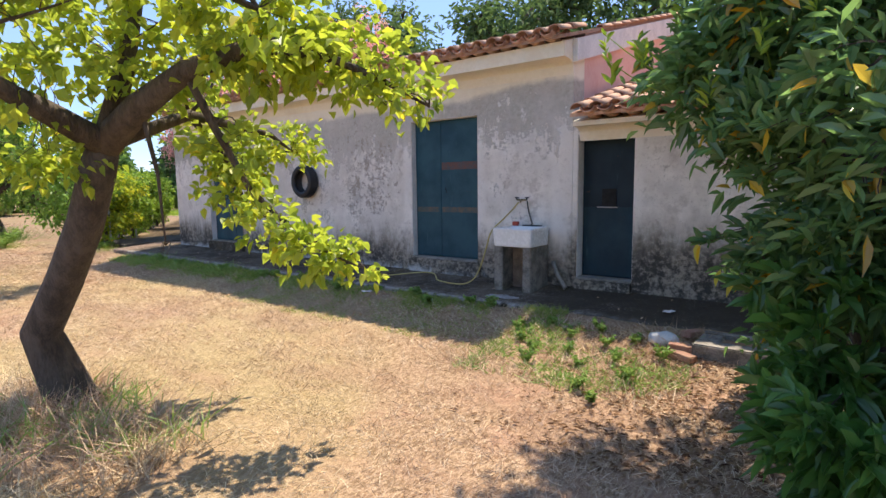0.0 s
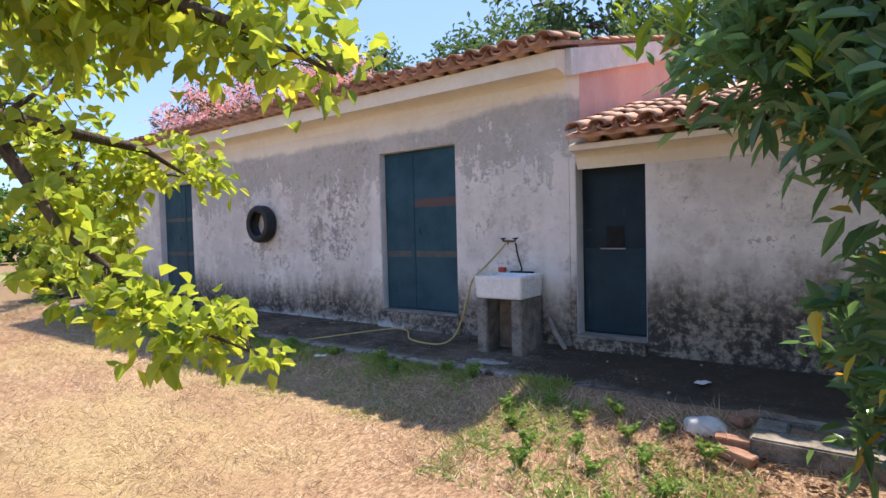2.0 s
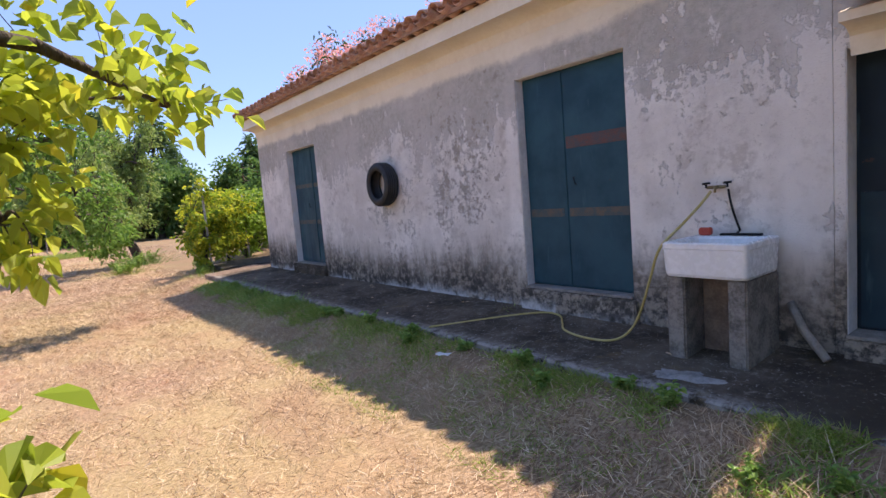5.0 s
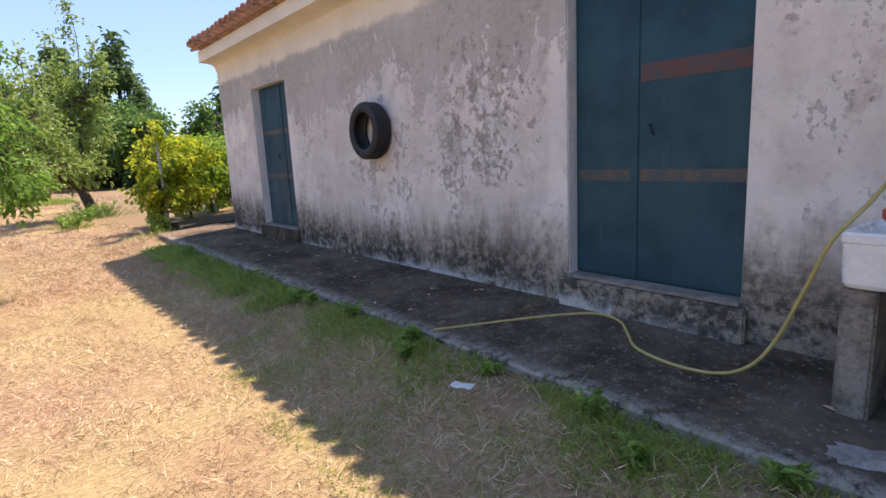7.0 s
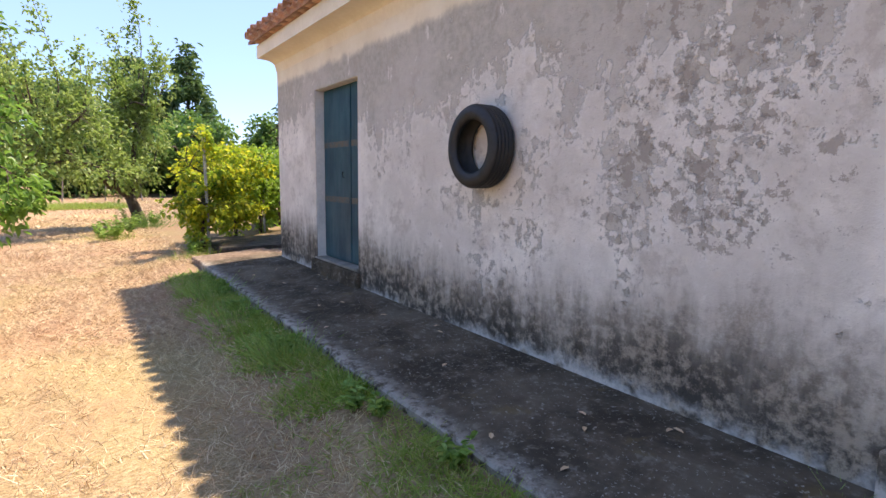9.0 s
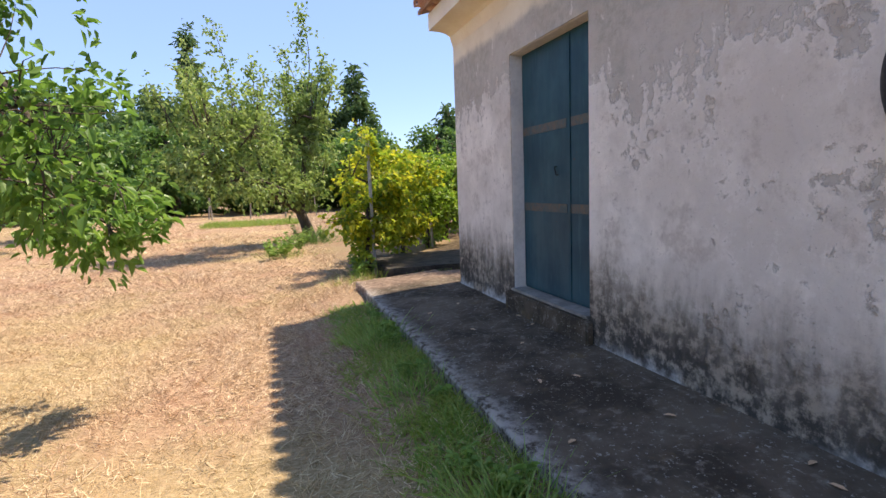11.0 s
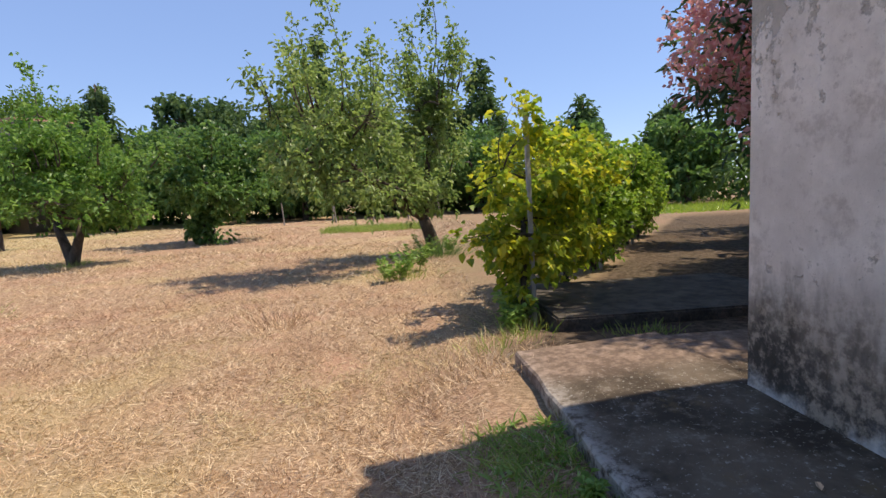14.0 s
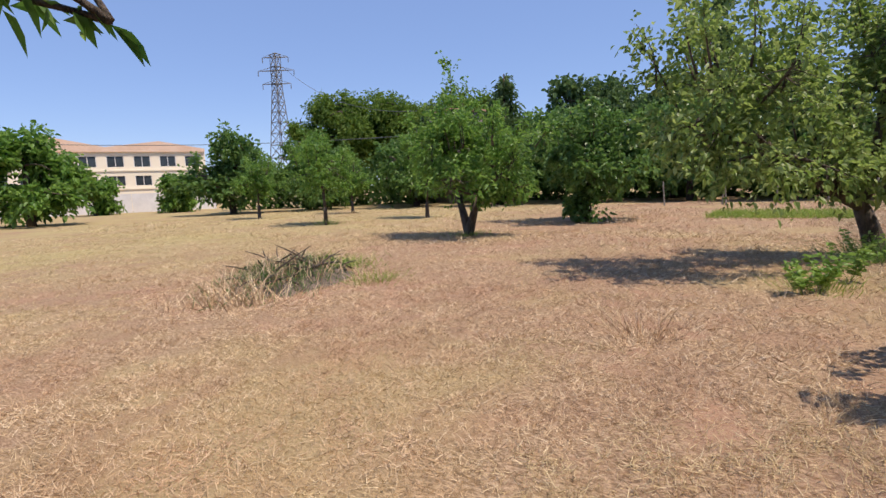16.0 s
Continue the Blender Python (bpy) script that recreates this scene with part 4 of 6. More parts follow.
def build_laurel():
    """The dense evergreen bush at the start of the walk."""
    base = (0.7, 4.4, -0.22)
    stems = [([(0.7, 4.4, -0.4), (0.6, 4.3, 0.8), (0.4, 4.2, 1.8)], [0.07, 0.06, 0.03]), ([(0.8, 4.5, -0.4), (1.0, 4.6, 1.0), (1.1, 4.6, 2.4)], [0.07, 0.06, 0.03]),
             ([(0.5, 4.3, -0.4), (0.1, 4.1, 0.5), (-0.2, 4.0, 1.2)], [0.06, 0.05, 0.02])]
    blobs = [((-0.76, 4.2, 2.2), (0.38, 0.36, 0.45), 0.8), ((-0.22, 3.95, 2.5), (0.55, 0.45, 0.55), 1.2), ((0.45, 3.9, 2.9), (0.85, 0.75, 0.75), 1.1), ((-0.3, 3.6, 1.66), (0.32, 0.3, 0.36), 0.7), ((-0.06, 3.55, 1.15), (0.36, 0.33, 0.33), 1.0),
             ((0.3, 3.3, 1.9), (0.5, 0.45, 0.7), 1.0), ((0.9, 4.2, 2.7), (1.2, 1.1, 1.2), 0.9), ((1.2, 4.2, 1.2), (1.1, 1.2, 1.2), 1.3), ((-0.1, 4.6, 3.6), (0.9, 0.7, 0.5), 0.45), ((0.4, 5.6, 2.2), (1.05, 0.8, 0.9), 0.7), ((0.05, 5.5, 2.9), (0.85, 0.6, 0.5), 0.5),
             ((0.5, 4.2, 4.2), (1.3, 1.1, 0.6), 0.6), ((0.45, 4.0, 0.6), (0.6, 0.7, 0.6), 0.9), ((-0.28, 4.7, 0.75), (0.34, 0.4, 0.7), 0.8), ((-0.7, 5.0, 3.6), (0.75, 0.6, 0.4), 0.7), ((-0.8, 4.2, 3.75), (0.7, 0.6, 0.4), 0.8)]
    bush = tree("laurel_bush", "dense dark evergreen bush with glossy leaves and few orange ones", "bush", base, stems, blobs, 2300, 9, (0.14, 0.046), LEAF_LAUREL, 31, 0.47, 1.9, 0.18, 0.018, droop=0.15)
    rng = np.random.default_rng(34)
    # vigorous low shoots on the sunny side
    low = [((0.2, 2.9, 0.65), (0.36, 0.3, 0.42), 1.0), ((0.1, 3.05, 0.35), (0.32, 0.3, 0.32), 0.9), ((0.0, 3.35, 0.75), (0.32, 0.3, 0.36), 0.8), ((0.6, 3.1, 1.1), (0.4, 0.4, 0.4), 0.7)]
    at, way = crown_points(rng, low, 290, 0.4, 1.9)
    g = Geo(35)
    pos = (at[:, None, :] + way[:, None, :] * rng.uniform(0, 0.16, (len(at), 8, 1))).reshape(-1, 3) - np.array(base)
    g.leaves(pos, (way[:, None, :] * 0.8 + rng.normal(0, 0.55, (len(at), 8, 3)) + (0, 0, 0.25)).reshape(-1, 3), 0.17, 0.052, 0.2)
    tagged(g.make("sucker_foliage", LEAF_SUCKER, bush, "bright green leaves of low shoots"), kind="stuff")
    # upright young shoots, each on its stem
    g, stem = Geo(33), Geo(36)
    pts, ways = [], []
    for c in ((-1.38, 3.73, 2.2), (-1.31, 4.08, 2.4), (-1.52, 4.0, 2.46), (-1.2, 3.85, 2.3), (-0.72, 3.55, 1.95), (-0.45, 3.4, 2.2), (-0.2, 3.3, 2.35), (-1.0, 4.0, 2.6), (-0.65, 3.9, 2.9), (0.05, 3.2, 2.5)):
        root = Vector(c).lerp(Vector((-0.3, 4.0, 1.8)), 0.45)
        stem.tube([tuple(Vector(q) - Vector(base)) for q in curve_pts(root, Vector(c) + Vector((0, 0, 0.12)), (0, 0, -0.03), 4)], [0.007, 0.006, 0.005, 0.004, 0.003], 5)
        for k in range(11):
            pts.append(np.array(c) + (0, 0, 0.016 * k - 0.03) - np.array(base))
            a = rng.uniform(0, 6.28)
            ways.append((math.cos(a) * 0.8, math.sin(a) * 0.8, 0.75))
    g.leaves(pts, ways, 0.12, 0.036, 0.08)
    tagged(g.make("young_growth", LEAF_FRESH, bush, "bright green young shoots"), kind="stuff")
    tagged(stem.make("stem_work", LEAF_FRESH, bush), kind="stuff")
    # yellowed leaves hanging singly
    g, pts, ways, twig, side, sway = Geo(37), [], [], Geo(38), [], []
    for c in ((-0.74, 3.55, 1.81), (-0.70, 3.56, 1.78), (-0.48, 3.33, 1.53), (-0.46, 3.31, 1.51), (-0.71, 3.35, 1.16), (-0.69, 3.34, 1.15), (-0.36, 3.08, 1.76), (-0.77, 3.62, 1.77), (-0.5, 3.35, 0.98), (-0.2, 3.05, 1.75), (-0.05, 2.85, 1.5), (0.0, 2.9, 1.6), (-0.1, 2.75, 0.42), (-0.35, 3.3, 1.95), (-0.6, 3.45, 1.0)):
        pts.append(np.array(c) - np.array(base))
        ways.append((rng.normal(0, 0.35), rng.normal(0, 0.25), -0.9))
        root = Vector(c).lerp(Vector((0.35, 4.0, c[2] + 0.2)), 0.6)
        twig.tube([tuple(Vector(q) - Vector(base)) for q in curve_pts(root, c, (0, 0, 0.05), 4)], [0.006, 0.005, 0.004, 0.003, 0.002], 5)
        for f in (0.45, 0.6, 0.72, 0.82, 0.9, 0.96):
            for _ in range(3):
                side.append(np.array(root.lerp(Vector(c), f)) - np.array(base))
                sway.append((rng.normal(-0.3, 0.6), rng.normal(-0.4, 0.6), rng.uniform(-0.2, 0.7)))
    g.leaves(pts, ways, 0.11, 0.045, 0.1, 0.15)
    tagged(twig.make("twig_work", BARK, bush), kind="stuff")
    sprays = Geo(39)
    sprays.leaves(side, sway, 0.13, 0.043, 0.15)
    tagged(sprays.make("outer_foliage", LEAF_LAUREL, bush), kind="stuff")
    tagged(g.make("yellow_foliage", LEAF_YELLOW, bush, "single yellow-orange dying leaves"), kind="stuff")


build_near_tree()
build_second_tree()
build_laurel()


# ---- orchard ----
def orchard_tree(x, y, height, blobs, seed, leaf=LEAF_FRUIT, sprigs=420, fork=0.9, r=0.12, lean=(0, 0), label="", split=False, size=(0.15, 0.095), shoots=()):
    z = ground_z(x, y)
    pick = np.random.default_rng(seed + 500)
    for c, r2, w in blobs:
        for k in range(int(4 + w * 2)):
            a = pick.uniform(0, 6.28)
            d = np.array((math.cos(a) * r2[0] * pick.uniform(0.2, 0.8), math.sin(a) * r2[1] * pick.uniform(0.2, 0.8), r2[2] * 0.6))
            start = np.array(c) + d
            shoots = list(shoots) + [(tuple(start), tuple(start + d * 0.25 + (0, 0, pick.uniform(0.35, 1.1))))]
    top = (x + lean[0], y + lean[1], z + fork)
    lines = [([(x, y, z - 0.2), (x, y, z + 0.1), (x + lean[0] * 0.5, y + lean[1] * 0.5, z + fork * 0.6), top], [r * 1.25, r, r * 0.85, r * 0.7])]
    if split:
        lines = [([(x, y, z - 0.2), (x, y, z + 0.1), (x + s * 0.15, y + s * 0.25, z + 0.6), (x + s * 0.3, y + s * 0.55, z + fork + 0.3)], [r * 1.3, r * 1.1, r * 0.85, r * 0.6]) for s in (-1, 1)]
    if not split:
        for c, r2, w in blobs:
            end = (x + c[0], y + c[1], z + c[2])
            pts = curve_pts(top, end, (0, 0, -0.12), 4)
            lines.append(([tuple(q) for q in pts], [r * 0.6, r * 0.5, r * 0.4, r * 0.3, r * 0.15]))
    world_blobs = [((x + c[0], y + c[1], z + c[2]), r2, w) for c, r2, w in blobs]
    return tree("fruit_tree", label or "orchard fruit tree with green leaves on the dry field", "tree", (x, y, z), lines, world_blobs, int(sprigs * 1.4), 7, size, leaf, seed, 0.45, 1.3, 0.35, 0.04, group="orchard trees", clump=True, boughs=1,
                shoots=[((x + a[0], y + a[1], z + a[2]), (x + b[0], y + b[1], z + b[2])) for a, b in shoots])


orchard_tree(-27.7, -4.5, 4.2, [((0.4, 0.7, 2.1), (2.0, 2.9, 1.15), 3.6), ((0.3, -0.3, 3.0), (1.0, 1.2, 0.8), 1.5)], 41, sprigs=620, fork=1.0, r=0.16, split=True,
             shoots=[((0.8, 0.0, 3.0), (1.05, 0.15, 5.4)), ((0.3, -0.6, 3.0), (0.3, -0.8, 4.2)), ((0.2, 0.8, 2.9), (0.2, 1.1, 3.9)), ((0.3, 1.8, 2.5), (0.3, 2.1, 3.5))])
orchard_tree(-34.5, -2.8, 4.2, [((0, 0.3, 2.5), (2.8, 3.1, 1.5), 5), ((0, 0, 0.5), (0.7, 0.8, 0.5), 0.5)], 42, LEAF_DARK, 620, 0.9, 0.3, label="broad dark green fig tree with leafy foot", size=(0.21, 0.17))
orchard_tree(-31.4, -15.0, 3.6, [((0, 0, 2.2), (2.0, 2.6, 1.2), 3), ((0, -0.3, 3.1), (0.9, 1.0, 0.6), 1)], 43)
orchard_tree(-36.8, -12.6, 4.2, [((0, 0, 2.5), (1.4, 1.6, 1.3), 3), ((0, 0.2, 3.7), (0.6, 0.6, 0.6), 0.6)], 44, sprigs=360)
orchard_tree(-35.4, -25.3, 3.4, [((0, 0, 2.2), (1.3, 1.5, 1.1), 3)], 45, sprigs=300)
orchard_tree(-41.2, -22.3, 3.6, [((0, 0, 2.2), (1.5, 1.8, 1.2), 3)], 46, sprigs=300)
orchard_tree(-25.4, 6.0, 6.5, [((0.2, 0, 3.2), (1.2, 1.3, 1.6), 2.2), ((0.3, -0.1, 1.75), (0.85, 0.85, 0.6), 0.9), ((1.2, -1.0, 1.9), (0.85, 0.85, 0.6), 0.7), ((2.7, -2.1, 2.5), (2.2, 1.9, 1.3), 3.6)],
             47, LEAF_PEAR, sprigs=820, fork=1.0, r=0.2, lean=(0.2, -0.3), label="tall spreading pear tree with upright shoots", size=(0.125, 0.075),
             shoots=[((0.2, 0.0, 4.0), (0.4, 0.1, 6.9)), ((0.0, -0.3, 4.0), (-0.1, -0.5, 6.0)), ((0.4, 0.3, 3.9), (0.7, 0.7, 5.7)), ((0.3, -0.2, 3.6), (0.9, -0.6, 5.0)), ((2.3, -1.9, 3.0), (2.4, -2.3, 6.0)), ((2.6, -2.4, 3.0), (2.9, -3.1, 4.9)), ((1.9, -1.6, 3.0), (1.8, -1.4, 5.2)), ((1.4, -1.2, 3.0), (1.3, -0.9, 4.6)), ((3.0, -1.6, 2.9), (3.3, -1.3, 4.4)), ((2.8, -3.0, 2.6), (3.0, -3.8, 4.2)), ((2.2, -2.6, 3.0), (2.3, -2.9, 5.3))])


# ---- far trees ----
def umbrella_pine(x, y, h, w, seed):
    z = ground_z(x, y)
    tree("umbrella_pine", "large rounded umbrella pine at the edge of the field", "tree", (x, y, z), [([(x, y, z - 0.3), (x, y, z + h * 0.35), (x + 0.5, y, z + h * 0.6)], [0.5, 0.4, 0.3])],
         [((x + dx * w, y + dy * w, z + h * k), (w * s, w * s, h * 0.2), 1) for dx, dy, k, s in ((0, 0, 0.8, 0.75), (-0.45, 0.3, 0.68, 0.55), (0.5, -0.25, 0.7, 0.55), (0.1, 0.5, 0.62, 0.5), (-0.1, -0.5, 0.6, 0.5), (0, 0, 0.45, 0.8))],
         4200, 6, (0.5, 0.2), LEAF_PINE, seed, 0.36, 0.35, 0.9, 0.12, group="pines at the field's edge", twigs=False, clump=True, boughs=1)


def conifer(x, y, h, w, seed, name="cedar", label="tall dark conifer behind the field", mat=None, layers=9):
    z = ground_z(x, y)
    blobs = []
    for i in range(layers):
        k = i / (layers - 1)
        blobs.append(((x, y, z + h * (0.12 + 0.82 * k)), (w * (1.02 - k) + 0.15, w * (1.02 - k) + 0.15, h * 0.055), (1.1 - k)))
    tree(name, label, "tree", (x, y, z), [([(x, y, z - 0.3), (x, y, z + h * 0.5), (x, y, z + h * 0.97)], [0.3, 0.2, 0.05])], blobs, 1300, 6, (0.6, 0.24), mat or LEAF_CEDAR, seed, 0.38, 0.6, 0.6, 0.06, droop=0.3, group="conifers at the field's edge", twigs=False)


def broadleaf(x, y, h, w, seed, mat=None, sprigs=1300, low=0.1, label="leafy tree at the edge of the field", name="tree", leaf=(0.4, 0.26)):
    z = ground_z(x, y)
    g = np.random.default_rng(seed)
    blobs = [((x + g.uniform(-0.5, 0.5) * w, y + g.uniform(-0.5, 0.5) * w, z + h * g.uniform(low + 0.15, 0.82)), (w * g.uniform(0.35, 0.6), w * g.uniform(0.35, 0.6), h * g.uniform(0.12, 0.2)), 1) for _ in range(8)]
    blobs.append(((x, y, z + h * (low + 0.2)), (w * 0.8, w * 0.8, h * 0.22), 2))
    tree(name, label, "tree", (x, y, z), [([(x, y, z - 0.3), (x, y, z + h * 0.3), (x, y, z + h * 0.55)], [0.3, 0.24, 0.15])], blobs, sprigs, 6, leaf, mat or LEAF_DARK, seed, 0.38, 0.5, 0.7, 0.08, group="trees at the field's edge", twigs=False, clump=True, boughs=1)


for i, (x, y, h, w) in enumerate([(-66, -46.8, 14.4, 6.3), (-70, -42, 14.2, 6.3), (-76, -36.5, 15.0, 7.0), (-72, -31, 13.4, 6.0)]):
    umbrella_pine(x, y, h, w, 60 + i)
for i, (x, y, h, w) in enumerate([(-66, -22.4, 13.8, 3.4), (-64, 14, 14.0, 4.6), (-65, 9.5, 13.4, 4.2), (-58, 22, 9, 4), (-60, 31, 9.5, 4.5), (-75, -7, 12.5, 3.5)]):
    conifer(x, y, h, w, 70 + i)
for i, (x, y, h, w) in enumerate([(-67, -17, 13.6, 5.5), (-68, -11, 13.8, 5.5), (-66, -4.5, 11.5, 5.5), (-66, 2, 10.5, 5.0), (-64, -27, 12.0, 4.5)]):
    broadleaf(x, y, h, w, 76 + i, LEAF_CEDAR, 2000, 0.1, "dense dark evergreen at the field's edge", "evergreen_tree", (0.6, 0.3))
conifer(-70.6, -2, 19, 1.6, 80, "cypress", "slender dark cypress behind the orchard", None, 12)
# hedge and woods closing the field
for i, (x, y, h, w) in enumerate([(-52, -16, 7, 4.5), (-54, -9, 7.5, 4.5), (-55, -2, 7, 4.5), (-55, 5, 7, 4.5), (-54, 12, 7, 4.5), (-52, 19, 7, 4.5), (-48, 26, 6.5, 4), (-44, 33, 7, 4.5), (-50, -23, 6.5, 4.5), (-47, -31, 6.5, 4.5), (-58, -20, 8, 5), (-59, -12, 8, 5), (-60, -4, 8, 5), (-60, 4, 8, 5), (-59, 12, 8, 5), (-56, -28, 8, 5), (-53, -36, 7.5, 5), (-41, -36, 7.5, 4.5), (-36, 40, 8, 5), (-27, 44, 8, 5)]):
    broadleaf(x, y, h, w, 90 + i)
for i, (x, y, h, w) in enumerate([(-27, -38, 7, 4), (-23, -42, 7, 4.5), (-39, -56, 4, 2.5), (-44, -50, 3.6, 2.2)]):
    broadleaf(x, y, h, w, 110 + i, LEAF_FRUIT)
def build_undergrowth():
    """Dense scrub that closes the foot of the woods."""
    g, r = Geo(165), np.random.default_rng(166)
    line = [(-47, -44), (-55, -36), (-60, -26), (-62.5, -10), (-62.5, 8), (-58, 24), (-50, 36), (-38, 46), (-20, 50)]
    at = []
    for (ax, ay), (bx, by) in zip(line, line[1:]):
        k = int(math.hypot(bx - ax, by - ay) * 130)
        f = r.uniform(0, 1, k)
        x, y = ax + (bx - ax) * f + r.normal(0, 0.8, k), ay + (by - ay) * f + r.normal(0, 0.8, k)
        top = np.array([3.6 + 1.6 * noise.noise((p * 0.25, q * 0.25, 2)) for p, q in zip(x, y)])
        at.append(np.column_stack((x, y, -0.5 + top * r.uniform(0, 1, k))))
    at = np.concatenate(at)
    g.leaves(at, r.normal(0, 0.7, at.shape) + (0, 0, 0.3), 0.55, 0.34)
    tagged(g.make("undergrowth", LEAF_DARK, None, "dense green scrub at the foot of the far trees"), "", "scrub", kind="stuff")


build_undergrowth()
# dark trees behind the house
for i, (x, y, h, w) in enumerate([(-8, 18.5, 12, 4.8), (-2.5, 20, 13, 5.5), (4, 18, 13, 5.5), (-13.0, 20, 11.0, 3.2), (-19.0, 20.5, 11.2, 3.0), (6, 12, 9, 4)]):
    broadleaf(x, y, h, w, 120 + i, LEAF_CEDAR, 1800, 0.15, "dark evergreen tree behind the house", "tree", (0.28, 0.12))


def oleander(x, y, h, w, seed, low=0.25):
    z = ground_z(x, y)
    blobs = [((x + dx * w, y + dy * w, z + h * k), (w * s, w * s, h * 0.22), 1) for dx, dy, k, s in ((0, 0, 0.78, 0.75), (-0.4, 0.3, 0.6, 0.6), (0.4, -0.3, 0.62, 0.6), (0.2, 0.45, 0.5, 0.55), (-0.3, -0.45, 0.5, 0.6), (0.1, -0.1, 0.48, 0.7))]
    top = tree("oleander", "tall oleander in pink flower behind the house", "bush", (x, y, z), [([(x, y, z - 0.3), (x, y, z + h * 0.3), (x + 0.1, y, z + h * 0.5)], [0.1, 0.08, 0.05])], blobs, 1300, 7, (0.18, 0.045), LEAF_OLEANDER, seed, 0.38, 0.8, 0.3, 0.03, group="oleanders behind the house", twigs=False)
    g = Geo(seed + 5)
    at, way = crown_points(np.random.default_rng(seed + 6), [(b[0], tuple(r * 1.04 for r in b[1]), 1) for b in blobs], 9000, 0.44, 0.9)
    r = np.random.default_rng(seed + 7)
    pos = (at[:, None, :] + r.normal(0, 0.05, (len(at), 5, 3))).reshape(-1, 3) - np.array((x, y, z))
    g.leaves(pos, r.normal(0, 1, pos.shape) + (0, 0, 0.5), 0.075, 0.07)
    tagged(g.make("blossom", PETALS, top, "clusters of pink flowers"), kind="stuff")


oleander(-16.5, 10.6, 6.3, 2.1, 131)
oleander(-18.0, 13.6, 7.6, 2.3, 141)
oleander(-16.2, 15.6, 8.6, 2.2, 146)
# two bushes out of view, added only to shade the ground past the vines
broadleaf(-20.8, 13.8, 6.2, 2.6, 170, LEAF_CEDAR, 900, 0.1, "unseen dark evergreen bush added to shade the ground behind the vines", "shade_bush", (0.25, 0.12))
broadleaf(-24.5, 16.5, 6.8, 3.0, 171, LEAF_CEDAR, 900, 0.1, "unseen dark evergreen bush added to shade the ground behind the vines", "shade_bush", (0.25, 0.12))
oleander(-1.2, 13.5, 5.4, 1.4, 151)


# ---- vine row ----
def build_vines():
    row = [(-17.0 - 1.55 * i, 6.35 + 1.0 * i) for i in range(6)]
    for i, (x, y) in enumerate(row):
        z = ground_z(x, y)
        blobs = [((x - 0.5, y + 0.3, z + 1.75), (0.95, 0.6, 0.45), 2), ((x - 0.3, y + 0.2, z + 1.1), (0.8, 0.55, 0.5), 1.6), ((x - 0.1, y + 0.1, z + 0.5), (0.35, 0.3, 0.35), 0.5)]
        if i == 0:
            blobs += [((x + 0.25, y - 0.55, z + 1.0), (0.25, 0.4, 0.1), 0.2), ((x + 0.1, y - 0.5, z + 1.6), (0.3, 0.35, 0.25), 0.4), ((x + 0.1, y - 0.05, z + 2.25), (0.2, 0.25, 0.3), 0.2)]
        tree("grape_vine", "yellowing grape vine trained on posts beside the house", "vine", (x, y, z), [([(x, y, z - 0.2), (x + 0.05, y, z + 0.5), (x - 0.1, y + 0.05, z + 1.2)], [0.05, 0.04, 0.03])],
             blobs, 680, 6, (0.092, 0.085), LEAF_VINE if i < 2 else LEAF_VINE_LOW, 160 + i * 7, 0.4, 1.5, 0.2, 0.015, group="row of grape vines")
        if i % 2 == 0:
            bm = bmesh.new()
            box(bm, -0.024, 0.024, -0.024, 0.024, -0.3, 2.5 if i == 0 else 2.1, 0.006)
            post = part("vine_post", bm, POST, None, "grey concrete vineyard post")
            post.matrix_basis = pose(x + 0.1, y + 0.1, z, 0, -2.0, 10)
            tagged(post, "", "post", "vineyard posts")


build_vines()


# ---- things by the house wall ----
def build_tyre():
    """A car tyre hung flat on the wall."""
    prof = [(0.200, 0.03), (0.215, 0.012), (0.25, 0.0), (0.285, 0.006), (0.305, 0.02), (0.316, 0.036)]
    for k in range(4):
        y = 0.05 + k * 0.034
        prof += [(0.321, y), (0.321, y + 0.022), (0.311, y + 0.025), (0.311, y + 0.031)]
    prof += [(0.316, 0.182), (0.305, 0.196), (0.285, 0.208), (0.25, 0.214), (0.215, 0.204), (0.200, 0.186), (0.205, 0.17), (0.262, 0.15), (0.29, 0.108), (0.262, 0.06), (0.205, 0.045)]
    bm = bmesh.new()
    seg = 56
    rings = []
    for i in range(seg):
        a = 2 * math.pi * i / seg
        rings.append([bm.verts.new((r * math.cos(a), -y, r * math.sin(a))) for r, y in prof])
    for i in range(seg):
        a, b = rings[i], rings[(i + 1) % seg]
        for k in range(len(prof)):
            k2 = (k + 1) % len(prof)
            bm.faces.new((a[k], b[k], b[k2], a[k2]))
    bmesh.ops.recalc_face_normals(bm, faces=bm.faces)
    ob = part("tyre", bm, RUBBER, None, "worn black car tyre hung on the plaster wall", True)
    ob.location = (-8.70, YF - 0.004, 1.63)
    tagged(ob, "", "tyre")


